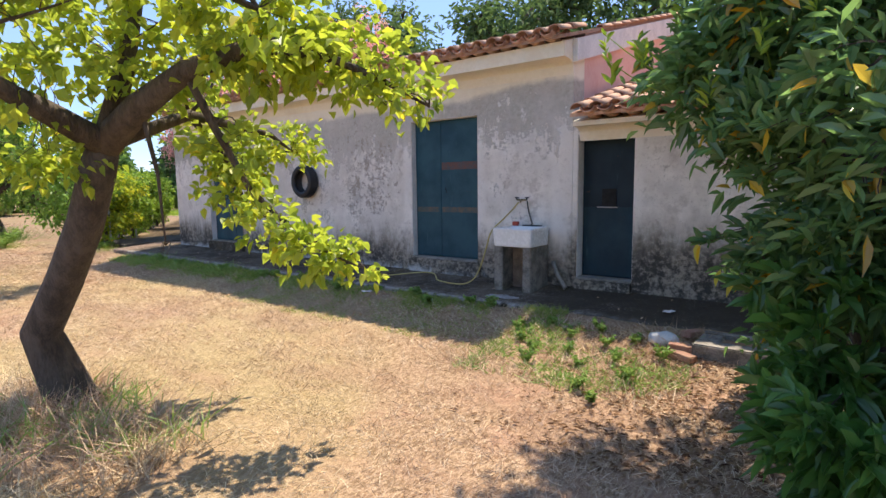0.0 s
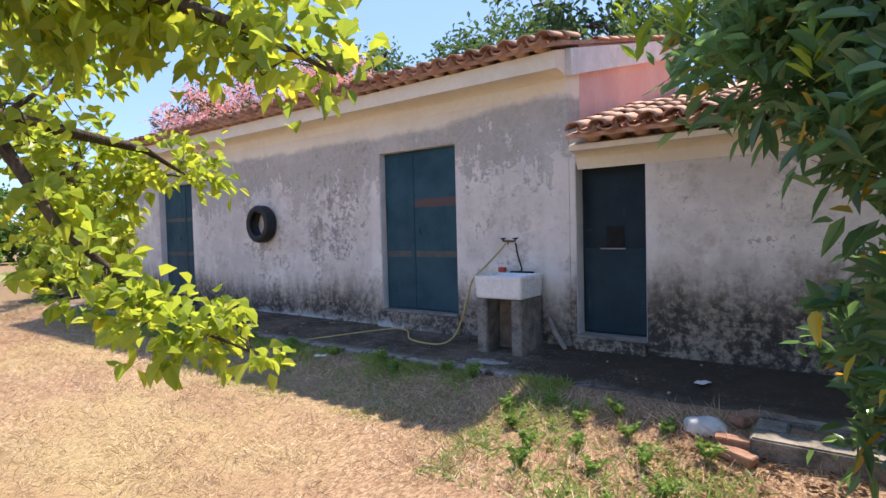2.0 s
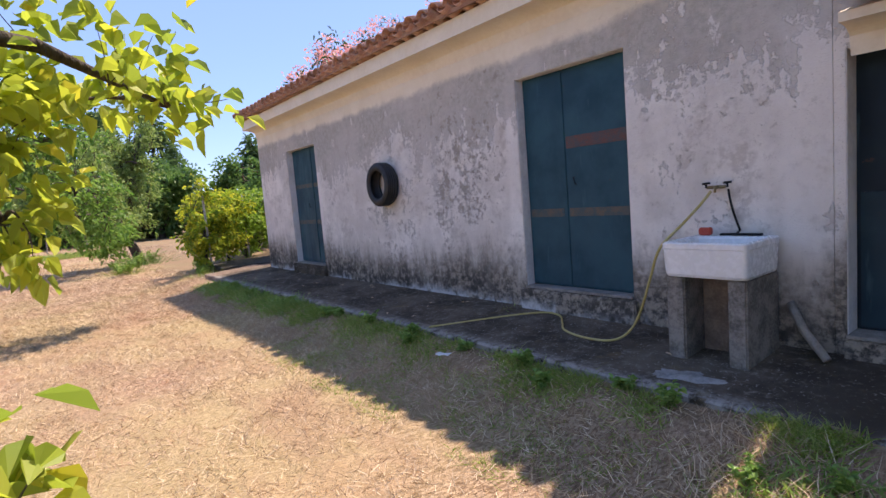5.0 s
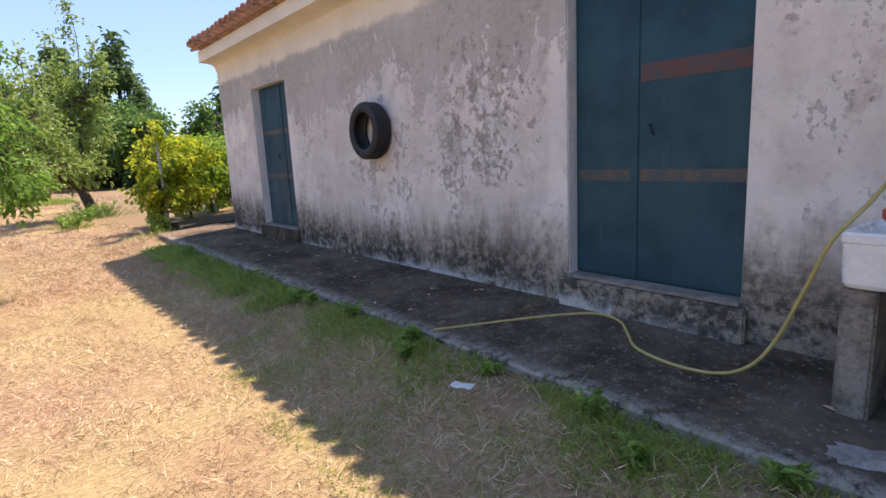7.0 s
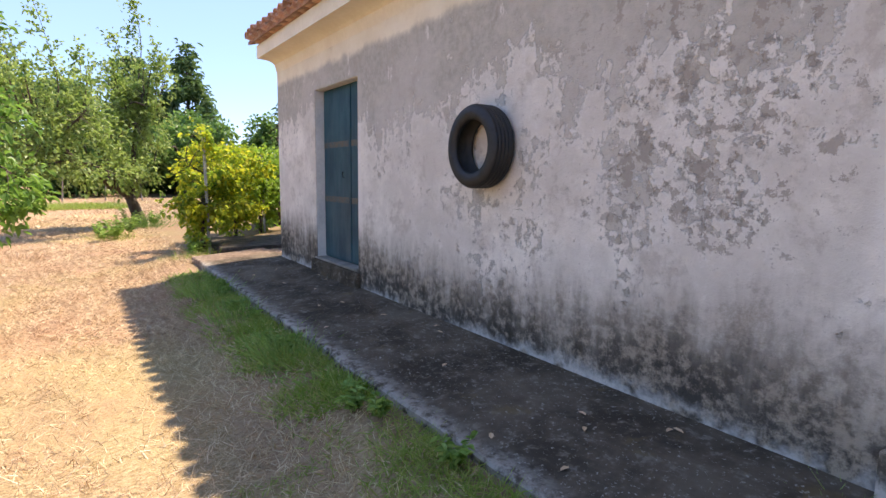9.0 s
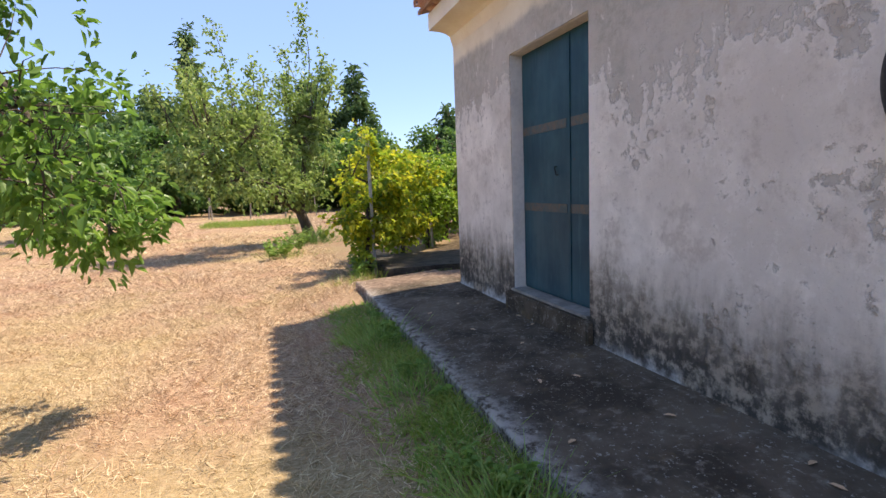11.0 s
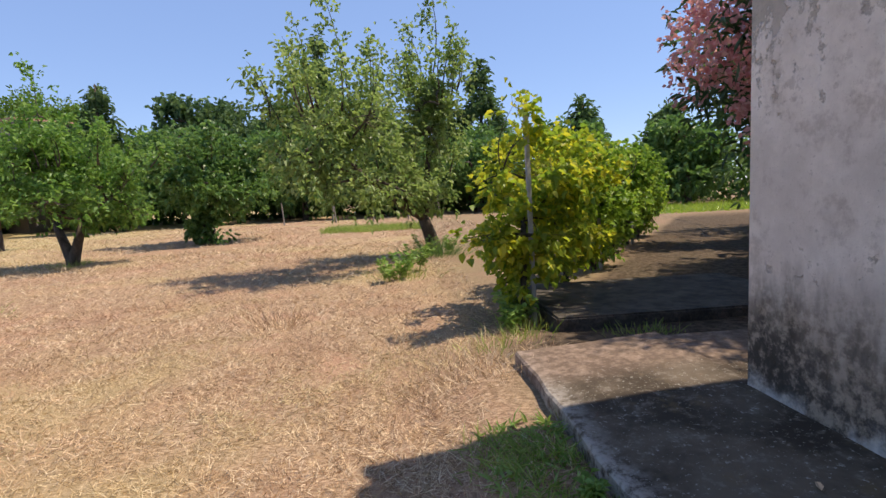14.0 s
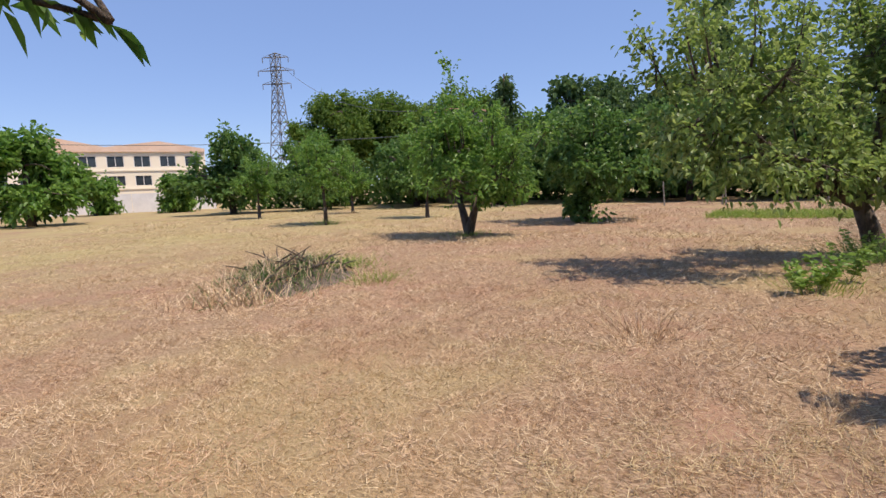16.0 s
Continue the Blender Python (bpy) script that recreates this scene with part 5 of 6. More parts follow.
def build_sink():
    sink = thing("laundry_sink", "white ceramic laundry sink on rough concrete legs against the wall", "sink", (-3.72, 6.68, 0.06))
    x0, x1, y0, y1, z0, z1 = -0.31, 0.31, -0.28, 0.28, 0.60, 0.855
    bm = bmesh.new()
    hx, hy = (x1 - x0) / 2, (y1 - y0) / 2

    def ring(a, b, cy, z, r):
        out = []
        for k in range(32):
            w = 2 * math.pi * (k + 0.5) / 32
            c, d = math.cos(w), math.sin(w)
            out.append(bm.verts.new((a * math.copysign(abs(c) ** r, c), cy + b * math.copysign(abs(d) ** r, d), z)))
        return out

    rings = [ring(hx * 0.93, hy * 0.93, 0, z0, 0.16), ring(hx * 0.96, hy * 0.96, 0, z0 + 0.02, 0.14), ring(hx * 0.985, hy * 0.985, 0, z1 - 0.05, 0.12), ring(hx, hy, 0, z1 - 0.045, 0.12), ring(hx, hy, 0, z1 - 0.01, 0.12), ring(hx - 0.012, hy - 0.012, 0, z1, 0.13),
             ring(hx - 0.035, hy - 0.06, -0.03, z1 - 0.002, 0.18), ring(hx - 0.05, hy - 0.075, -0.03, z1 - 0.02, 0.2), ring(hx - 0.08, hy - 0.1, -0.03, z1 - 0.2, 0.25)]
    for a, b in zip(rings, rings[1:]):
        for k in range(32):
            bm.faces.new((a[k], a[(k + 1) % 32], b[(k + 1) % 32], b[k]))
    bm.faces.new(rings[0][::-1])
    bm.faces.new(rings[-1])
    part("basin", bm, CERAMIC, sink, "white ceramic basin")
    for a, b in ((-0.29, -0.15), (0.15, 0.29)):
        bm = bmesh.new()
        box(bm, a, b, -0.25, 0.28, -0.05, 0.598, 0.012)
        for v in bm.verts:
            v.co += Vector((noise.noise(v.co * 7), noise.noise(v.co * 6 + Vector((3, 0, 0))), 0)) * 0.012
        part("leg", bm, PLASTER_LEG, sink, "rough concrete leg")
    bm = bmesh.new()
    box(bm, -0.149, 0.149, 0.02, 0.14, -0.05, 0.59, 0.01)
    part("back_panel", bm, BACK_PANEL, sink, "brown-stained rendered back between the legs")
    # soap bar, red brush and basin rim things
    boxed("tray", (-0.1, 0.2, 0.21, 0.26, 0.857, 0.872), BLACK, sink, "dark tray at the back", 0.004)
    bm = bmesh.new()
    box(bm, -0.045, 0.045, -0.03, 0.03, 0, 0.06, 0.008)
    brush = part("scrubbing_brush", bm, RED, None, "red plastic scrubbing brush lying on the sink")
    brush.location = (-3.93, 6.90, 0.917)
    tagged(brush, "", "brush")
    tap = thing("tap", "old brass double tap on the wall over the sink", "tap", (-3.86, YF, 1.29))
    g = Geo(3)
    g.tube([(0, 0.01, 0), (0, -0.06, 0)], [0.014, 0.014], 10)
    g.tube([(-0.07, -0.05, 0), (0.07, -0.05, 0)], [0.013, 0.013], 10)
    g.tube([(0.02, -0.05, 0), (0.02, -0.11, 0.0), (0.02, -0.12, -0.04)], [0.011, 0.011, 0.010], 10)
    g.make("pipe", BRASS, tap, "dull brass pipe", True)
    for sx in (-0.08, 0.085):
        g = Geo(4)
        g.tube([(sx, -0.05, -0.005), (sx, -0.05, 0.03)], [0.008, 0.008], 8)
        g.tube([(sx - 0.03, -0.05, 0.03), (sx + 0.03, -0.05, 0.034)], [0.009, 0.009], 8)
        g.make("knob", BLACK, tap, "dark tap knob", True)
    g = Geo(5)
    g.tube([(0.09, -0.05, -0.02), (0.1, -0.04, -0.12), (0.12, -0.03, -0.22), (0.16, -0.03, -0.34), (0.12, -0.02, -0.38)], [0.009] * 5, 8)
    g.make("drain_pipe", BLACK, tap, "black rubber tube", True)
    plank = Geo(6)
    plank.tube([(-3.36, 6.96, 0.42), (-3.25, 6.88, 0.25), (-3.08, 6.78, 0.09)], [0.028, 0.03, 0.03], 8)
    ob = plank.make("waste_pipe", WOOD, None, "grey waste pipe running down from the sink", True)
    tagged(ob, "", "pipe")


def smooth_line(pts, k=8):
    out = []
    for i in range(len(pts) - 1):
        p = [Vector(pts[max(0, min(len(pts) - 1, i + d))]) for d in (-1, 0, 1, 2)]
        for j in range(k):
            t = j / k
            out.append(tuple(0.5 * (2 * p[1] + (p[2] - p[0]) * t + (2 * p[0] - 5 * p[1] + 4 * p[2] - p[3]) * t * t + (3 * p[1] - p[0] - 3 * p[2] + p[3]) * t ** 3)))
    out.append(tuple(pts[-1]))
    return out


def build_hose():
    line = [(-6.45, 5.93, 0.012), (-6.28, 6.18, 0.026), (-6.10, 6.42, 0.045), (-5.86, 6.72, 0.066), (-5.64, 6.88, 0.082), (-5.42, 6.84, 0.082), (-5.24, 6.66, 0.07), (-5.08, 6.50, 0.058), (-4.80, 6.42, 0.052), (-4.56, 6.46, 0.056),
            (-4.40, 6.48, 0.14), (-4.28, 6.48, 0.32), (-4.16, 6.46, 0.62), (-4.07, 6.46, 0.86), (-3.98, 6.62, 1.02), (-3.92, 6.80, 1.16), (-3.88, 6.90, 1.26)]
    pts = smooth_line(line, 6)
    g = Geo(7)
    g.tube(pts, [0.0105] * len(pts), 8)
    tagged(g.make("garden_hose", HOSE, None, "yellow garden hose from the tap across the concrete", True), "", "hose")


def build_manhole():
    x0, x1, y0, y1, z0, z1 = -1.12, -0.30, 5.22, 5.80, -0.25, 0.03
    m = thing("manhole", "open concrete manhole frame in shaded soil", "manhole", (-0.7, 5.5, -0.1))
    for dims in ((x0, x1, y0, y0 + 0.2, z0, z1), (x0, x1, y1 - 0.12, y1, z0, z1), (x0, x0 + 0.2, y0 + 0.201, y1 - 0.121, z0, z1 - 0.004), (x1 - 0.15, x1, y0 + 0.201, y1 - 0.121, z0, z1 - 0.004)):
        d = (dims[0] + 0.7, dims[1] + 0.7, dims[2] - 5.5, dims[3] - 5.5, dims[4] + 0.1, dims[5] + 0.1)
        boxed("rim", d, PLASTER_LEG, m, "", 0.012)
    # shallow black block: the darkness of the open shaft put in as colour
    boxed("pit", (x0 + 0.9, x1 + 0.55, y0 - 5.298, y1 - 5.622, -0.16, -0.05), BLACK, m, "black block standing in for the shade inside the pit")


def lump(name, material, label, category, at, size, seed, rough=0.25):
    bm = bmesh.new()
    bmesh.ops.create_icosphere(bm, subdivisions=3, radius=1)
    for v in bm.verts:
        k = 1 + rough * noise.noise(v.co * 1.4 + Vector((seed, 0, 0))) + rough * 0.3 * noise.noise(v.co * 4)
        v.co = Vector((v.co.x * size[0] * k, v.co.y * size[1] * k, v.co.z * size[2] * k))
    ob = part(name, bm, material, None, label, True)
    ob.location = at
    tagged(ob, "", category)
    return ob


def build_mortar_patch():
    """A thin splash of pale cement on the apron before the sink."""
    bm = bmesh.new()
    mid = bm.verts.new((0, 0, 0.008))
    ring = []
    for k in range(28):
        a = 2 * math.pi * k / 28
        r = 1 + 0.8 * noise.noise((math.cos(a) * 1.6, math.sin(a) * 1.6, 4)) + 0.45 * noise.noise((math.cos(a) * 5, math.sin(a) * 5, 1))
        ring.append((bm.verts.new((0.2 * r * math.cos(a) * 0.6, 0.11 * r * math.sin(a) * 0.6, 0.007)), bm.verts.new((0.2 * r * math.cos(a), 0.11 * r * math.sin(a), -0.004))))
    for k in range(28):
        (a, b), (c, d) = ring[k], ring[(k + 1) % 28]
        bm.faces.new((mid, a, c))
        bm.faces.new((a, b, d, c))
    bmesh.ops.recalc_face_normals(bm, faces=bm.faces)
    ob = part("mortar_patch", bm, STONE_GREY, None, "thin pale cement splash on the concrete before the sink", True)
    ob.matrix_basis = pose(MORTAR[0], MORTAR[1], (MORTAR[1] - 5.86) / 1.19 * 0.085 + 0.004, 4, 0, 10)
    tagged(ob, "", "cement")


MORTAR = (-3.75, 6.12)
STONE_GREY = plain("pale_cement", (0.17, 0.16, 0.15), (0.34, 0.325, 0.305), 6, 0.95, 0.5)
build_mortar_patch()
BACK_PANEL = plain("brown_render", (0.13, 0.095, 0.07), (0.26, 0.195, 0.145), 5, 0.95, 0.6)
PLASTER_LEG = plain("leg_concrete", (0.10, 0.088, 0.072), (0.30, 0.265, 0.225), 6, 0.92, 0.7, dist=0.015)
build_tyre()
build_sink()
build_hose()
build_manhole()
lump("stone", STONE, "rounded white stone in the weeds", "stone", (-1.42, 5.42, -0.03), (0.16, 0.10, 0.08), 3, 0.2)
for x, y, r in ((-1.22, 5.30, 12), (-1.19, 5.18, -20), (-1.2, 5.62, 70)):
    bm = bmesh.new()
    box(bm, -0.12, 0.12, -0.055, 0.055, -0.03, 0.03, 0.006)
    ob = part("brick", bm, BRICK, None, "loose red brick lying by the manhole")
    ob.matrix_basis = pose(x, y, ground_z(x, y) + 0.035, 0, 4, r)
    tagged(ob, "", "brick", "loose bricks")
# litter
for name, m, lab, cat, at, rz in (("paper_scrap", WHITEWALL, "crumpled white paper scrap in the grass", "paper", (-5.55, 5.42, 0), 20),
                                  ("paper_scrap", WHITEWALL, "small white paper scrap on soil", "paper", (-1.6, 6.3, 0.05), 60)):
    bm = bmesh.new()
    vs = [[bm.verts.new((i * 0.045 - 0.07, j * 0.035 - 0.035, 0.018 * noise.noise((i * 1.7, j * 2.3, rz)) + 0.012)) for j in range(3)] for i in range(4)]
    for i in range(3):
        for j in range(2):
            bm.faces.new((vs[i][j], vs[i + 1][j], vs[i + 1][j + 1], vs[i][j + 1]))
    ob = part(name, bm, m, None, lab)
    ob.modifiers.new("thick", "SOLIDIFY").thickness = 0.003
    ob.matrix_basis = pose(at[0], at[1], max(at[2], ground_z(at[0], at[1]) + 0.01), 0, 0, rz)
    tagged(ob, "", cat)


# ---- yard beyond the apron ----
def build_low_terrace():
    bm = bmesh.new()
    box(bm, -18.4, -16.35, 6.55, 9.6, -0.6, -0.02, 0.02)
    for v in bm.verts:
        v.co += Vector((noise.noise(v.co * 2), noise.noise(v.co * 2 + Vector((5, 0, 0))), 0)) * 0.03
    tagged(part("terrace", bm, SHADED_SOIL, None, "low stained concrete terrace beside the vines, colour darkened for shade"), "", "pavement", kind="structure")


build_low_terrace()


# ---- distance ----
def local(name, label, category, at, turn, group=""):
    ob = thing(name, label, category, at, group)
    ob.matrix_basis = pose(*at, 0, 0, turn)
    return ob


def build_factory():
    """Two-storey cream factory: local x runs along its front."""
    f = local("factory", "long two-storey cream factory with dark windows", "building", (-26.0, -77.2, -0.5), 153.5)
    L = 33.4
    bm = bmesh.new()
    cols = [13.2 + 2.95 * i for i in range(-4, 7)]
    holes = [(c, c + 1.9, 5.75, 7.05) for c in cols] + [(c, c + 1.9, 3.4, 4.6) for c in cols]
    wall_with_openings(bm, 0, L, 0, 7.6, -0.0, 0.35, holes)
    bmesh.ops.recalc_face_normals(bm, faces=bm.faces)
    part("wall", bm, CREAM, f, "cream rendered wall")
    bm = bmesh.new()
    box(bm, 0, L, 0.36, 18, 0, 7.5)
    part("hall", bm, CREAM, f)
    bm = bmesh.new()
    prof = [(0, 7.6), (0, 8.2), (L * 0.17, 9.3), (L * 0.33, 8.2), (L * 0.5, 9.3), (L * 0.66, 8.2), (L * 0.84, 8.95), (L, 8.0), (L, 7.6)]
    a = [bm.verts.new((x, -0.25, z)) for x, z in prof]
    b = [bm.verts.new((x, 18, z)) for x, z in prof]
    for i in range(len(prof)):
        j = (i + 1) % len(prof)
        bm.faces.new((a[i], a[j], b[j], b[i]))
    bm.faces.new(a)
    bm.faces.new(b[::-1])
    bmesh.ops.recalc_face_normals(bm, faces=bm.faces)
    part("roof", bm, SHEET, f, "pinkish vaulted roof")
    for z in (5.2, 2.9):
        boxed("ledge", (0, L, -0.12, -0.004, z, z + 0.18), CREAM, f)
    for c, d, z0, z1 in holes:
        w = boxed("window", (c, d, 0.12, 0.2, z0, z1), PANE, f, "dark glazed window")
        for x in (c, (c + d) / 2 - 0.04, d - 0.08):
            boxed("frame", (x, x + 0.08, 0.06, 0.115, z0, z1), WHITEWALL, w)


def build_boundary_wall():
    f = local("boundary_wall", "long pale grey boundary wall of the factory yard", "wall", (-31, -66.2, -0.5), 153.0)
    for i in range(8):
        bm = bmesh.new()
        box(bm, i * 3.0, i * 3.0 + 2.96, 0, 0.2, 0, 2.3, 0.01)
        part("panel", bm, WHITEWALL, f)


def build_tower():
    t = local("tower_house", "plain pinkish-grey tower house among the trees", "building", (-60, -25.0, -0.4), 60)
    boxed("wall", (-2.0, 2.0, -2, 2, 0, 9.0), TOWER, t)
    boxed("roof", (-2.3, 2.3, -2.3, 2.3, 9.001, 9.2), TILE, t, "flat tiled roof edge", 0.03)
    boxed("window", (-0.5, 0.5, -2.03, -1.98, 6.6, 7.8), PANE, t)


def build_pylon():
    p = thing("pylon", "grey steel lattice power pylon", "pylon", (-70.4, -64, -0.5))
    H, wb, wt = 23.0, 1.7, 0.55
    half = lambda z: wb + (wt - wb) * min(1, z / (H * 0.78))
    sgn = ((-1, -1), (1, -1), (1, 1), (-1, 1))
    for sx, sy in sgn:
        g = Geo(8)
        g.tube([(sx * half(z), sy * half(z), z) for z in (0, H * 0.78, H)], [0.09, 0.08, 0.06], 4)
        g.make("leg", STEEL, p)
    zs = [0, 2.6, 5, 7.2, 9.2, 11, 12.7, 14.3, 15.8, 17.2, 18.5, 19.8, 21.2, 23]
    def bar(a, b, r):
        g = Geo(9)
        g.tube([a, b], [r, r], 4)
        g.make("brace", STEEL, p)

    for a, b in zip(zs, zs[1:]):
        for k in range(4):
            (ax, ay), (bx, by) = sgn[k], sgn[(k + 1) % 4]
            bar((ax * half(a), ay * half(a), a), (bx * half(b), by * half(b), b), 0.05)
            bar((bx * half(a), by * half(a), a), (ax * half(b), ay * half(b), b), 0.05)
            bar((ax * half(b), ay * half(b), b), (bx * half(b), by * half(b), b), 0.045)
    for z, w in ((18.6, 2.2), (20.6, 2.8), (22.6, 2.0)):
        g = Geo(10)
        d = Vector((0.55, -0.83, 0))
        for s in (-1, 1):
            tip = tuple(d * s * w + Vector((0, 0, z)))
            for o in (-0.4, 0.4):
                g.tube([(-d.y * o, d.x * o, z), tip], [0.06, 0.04], 4)
            g.tube([(0, 0, z + 0.7), tip], [0.05, 0.03], 4)
            g.tube([tip, (tip[0], tip[1], z - 0.8)], [0.06, 0.06], 6)
        g.make("cross_arm", STEEL, p)


def cable(label, a, b, sag, r=0.035):
    pts = [tuple(Vector(a).lerp(Vector(b), i / 24) - Vector((0, 0, sag * 4 * (i / 24) * (1 - i / 24)))) for i in range(25)]
    g = Geo(11)
    g.tube(pts, [r] * 25, 5)
    tagged(g.make("cable", BLACK if r < 0.03 else STEEL, None, label), "", "cable", "overhead cables")


TOWER = plain("tower_render", (0.24, 0.19, 0.17), (0.30, 0.24, 0.22), 0.8, 0.9, 0.2)
build_factory()
build_boundary_wall()
build_tower()
build_pylon()
cable("pale overhead cable across the field", (-31, -75.6, 8.6), (-58.0, -26.4, 6.6), 0.9)
cable("thin power line from the pylon", (-70.9, -63.0, 20.6), (-57.6, -28, 9.0), 2.0, 0.03)
cable("overhead cable behind the vines", (-40, 22, 6.2), (-14.1, 11.9, 4.2), 0.5, 0.02)
for i, (x, y) in enumerate([(-46.5, 3.6), (-47, 1.2), (-47.5, 0.9), (-47.3, -2.2), (-46.8, 5.9), (-46.2, 8.0)]):
    g = Geo(12 + i)
    z = ground_z(x, y)
    g.tube([(0, 0, -0.3), (0.05 * (-1) ** i, 0.12 * (-1) ** i, 1.5)], [0.05, 0.035], 6)
    ob = g.make("stake", WOOD, None, "pale wooden stake before the hedge")
    ob.location = (x, y, z)
    tagged(ob, "", "stake", "stakes before the hedge")


def build_brush_pile():
    base = (-18.8, -3.0, ground_z(-18.8, -3.0))
    pile = thing("brush_pile", "heap of cut branches and dry grass on the field", "brush pile", base)
    bm = bmesh.new()
    n = 22
    vs = [[bm.verts.new(((i / n - 0.5) * 3.6, (j / n - 0.5) * 2.2, 0)) for j in range(n + 1)] for i in range(n + 1)]
    turn = Matrix.Rotation(radians(20), 3, "Z")
    for row in vs:
        for v in row:
            d = math.hypot(v.co.x / 1.8, v.co.y / 1.1)
            v.co.z = -0.06 + 0.42 * max(0, 1 - d * d) * (0.75 + 0.5 * noise.noise(v.co * 2.5)) + 0.06 * noise.noise(v.co * 8)
            v.co = turn @ v.co
    for i in range(n):
        for j in range(n):
            bm.faces.new((vs[i][j], vs[i + 1][j], vs[i + 1][j + 1], vs[i][j + 1]))
    part("mound", bm, PILE, pile, "heap of dry grey litter", True)
    rng = np.random.default_rng(51)
    for k in range(46):
        a, L = rng.uniform(0, 6.28), rng.uniform(0.4, 1.2)
        c = turn @ Vector((rng.normal(0, 0.6), rng.normal(0, 0.35), 0))
        c.z = 0.3 * max(0.2, 1 - (c.x ** 2 / 2.5 + c.y ** 2)) + 0.05
        d = Vector((math.cos(a), math.sin(a), rng.uniform(-0.1, 0.75)))
        g = Geo(60 + k)
        g.tube(curve_pts(c - d * L * 0.4, c + d * L * 0.6, (rng.normal(0, 0.05), rng.normal(0, 0.05), 0.04), 4), [0.026, 0.022, 0.018, 0.013, 0.006], 5)
        g.make("stick", BARK, pile)
    for nm, m, cnt, cx, sx, ln, lab in (("dry_grass", STRAW, 900, 0.1, 1.2, 0.28, "dry grass in the heap"), ("green_grass", GRASS, 800, -1.5, 1.2, 0.24, "green grass beside the heap"), ("pale_grass", STRAW, 380, 1.7, 0.6, 0.4, "tall pale grass beside the heap"), ("grey_leaves", LEAF_DARK, 1800, 0.2, 1.5, 0.2, "withered leaves")):
        q = [turn @ Vector((cx + rng.normal(0, sx * 0.5), rng.normal(0, 0.4), 0)) for _ in range(cnt)]
        at = [(v.x, v.y, max(0.0, 0.3 * (1 - (v.x / 1.8) ** 2 - (v.y / 1.1) ** 2))) for v in q]
        way = rng.normal(0, 0.5, (cnt, 3)) + (0, 0, 0.9)
        g = Geo(70)
        g.blades(at, way, ln, 0.012, 0.4)
        tagged(g.make(nm, m, pile, lab), kind="stuff")


PILE = plain("heap_litter", (0.06, 0.048, 0.036), (0.26, 0.20, 0.15), 7, 0.95, 1.0, dist=0.05)
build_brush_pile()


# ---- grass and weeds ----
def straw_patch(name, label, region, count, length, width, lift, seed, mat=STRAW, bend=0.3, gaps=0.0, scale=0.8, fade=False):
    x0, x1, y0, y1 = region
    rng = np.random.default_rng(seed)
    at = []
    while len(at) < count:
        x, y = rng.uniform(x0, x1), rng.uniform(y0, y1)
        if gaps and noise.noise((x * scale, y * scale, seed)) * 0.7 + 0.5 + rng.normal(0, 0.12) < gaps:
            continue
        if fade and rng.uniform() > (y - y0) / (y1 - y0) * 1.5 * (0.6 + 0.8 * noise.noise((x * 1.3, 3, seed))):
            continue
        at.append((x, y, ground_z(x, y) - 0.004))
    way = rng.normal(0, 1, (count, 3)) * (1, 1, 0.25) + (0, 0, lift)
    g = Geo(seed)
    g.blades(at, way, length, width, bend)
    tagged(g.make(name, mat, None, label), "", "grass", kind="stuff")


straw_patch("mown_straw", "mown straw lying on the dry field", (-17, 1.5, -0.5, 5.5), 115000, 0.078, 0.0038, 0.45, 201, gaps=0.4, scale=2.6)
straw_patch("mown_straw", "mown straw lying on the far field", (-30, -17, -8, 6.2), 45000, 0.12, 0.007, 0.45, 202)
straw_patch("mown_straw", "mown straw near the end of the concrete", (-20, -11.5, -5, 5.2), 105000, 0.085, 0.0045, 0.5, 219, gaps=0.42, scale=2.2)
straw_patch("mown_straw", "mown straw on the open field", (-27, -11, -24, -5), 60000, 0.12, 0.0065, 0.5, 218, gaps=0.4, scale=1.6)
straw_patch("mown_straw", "dry stubble far across the field", (-50, -25, -32, 9), 30000, 0.2, 0.014, 0.6, 217, gaps=0.42, scale=0.4)
straw_patch("straw_tuft_field", "short dry stubble in the field", (-18, 1.5, -0.5, 5.4), 16000, 0.09, 0.004, 0.9, 203, gaps=0.55, scale=1.4)
straw_patch("grass_strip", "green grass along the edge of the concrete", (-14.1, -8.4, 5.15, 5.85), 6500, 0.12, 0.007, 1.0, 204, GRASS, 0.5, 0.5, 1.9, True)
straw_patch("grass_strip", "patchy green grass along the concrete", (-9.0, -2.6, 5.2, 5.84), 7000, 0.10, 0.006, 1.0, 205, GRASS, 0.4, 0.5, 1.9, True)
straw_patch("grass_patch", "thin green grass in the shade", (-8.0, -2.8, 4.5, 5.5), 4500, 0.06, 0.005, 0.8, 206, GRASS, 0.4, 0.56, 1.9)
straw_patch("grass_patch", "green grass beyond the orchard", (-40, -36.5, 1.5, 6.5), 5000, 0.3, 0.02, 1.2, 207, GRASS)
straw_patch("grass_patch", "bright grass beyond the vines", (-48, -36, 18, 30), 5000, 0.35, 0.04, 1.2, 208, LEAF_FRESH)
straw_patch("dry_grass_clump", "dry tall grass and weeds round the old tree", (-5.6, -3.2, 0.2, 1.75), 5200, 0.30, 0.006, 1.2, 209, STRAW, 0.5, 0.42, 1.3)
straw_patch("weed_patch", "green weeds among dry grass round the tree", (-5.4, -3.4, 0.3, 1.9), 600, 0.26, 0.012, 1.3, 210, WEED, 0.4, 0.5, 1.6)
straw_patch("litter_under_bush", "dead grass in the shade of the bush", (-1.9, 1.5, 1.5, 5.3), 6000, 0.09, 0.005, 0.3, 211)
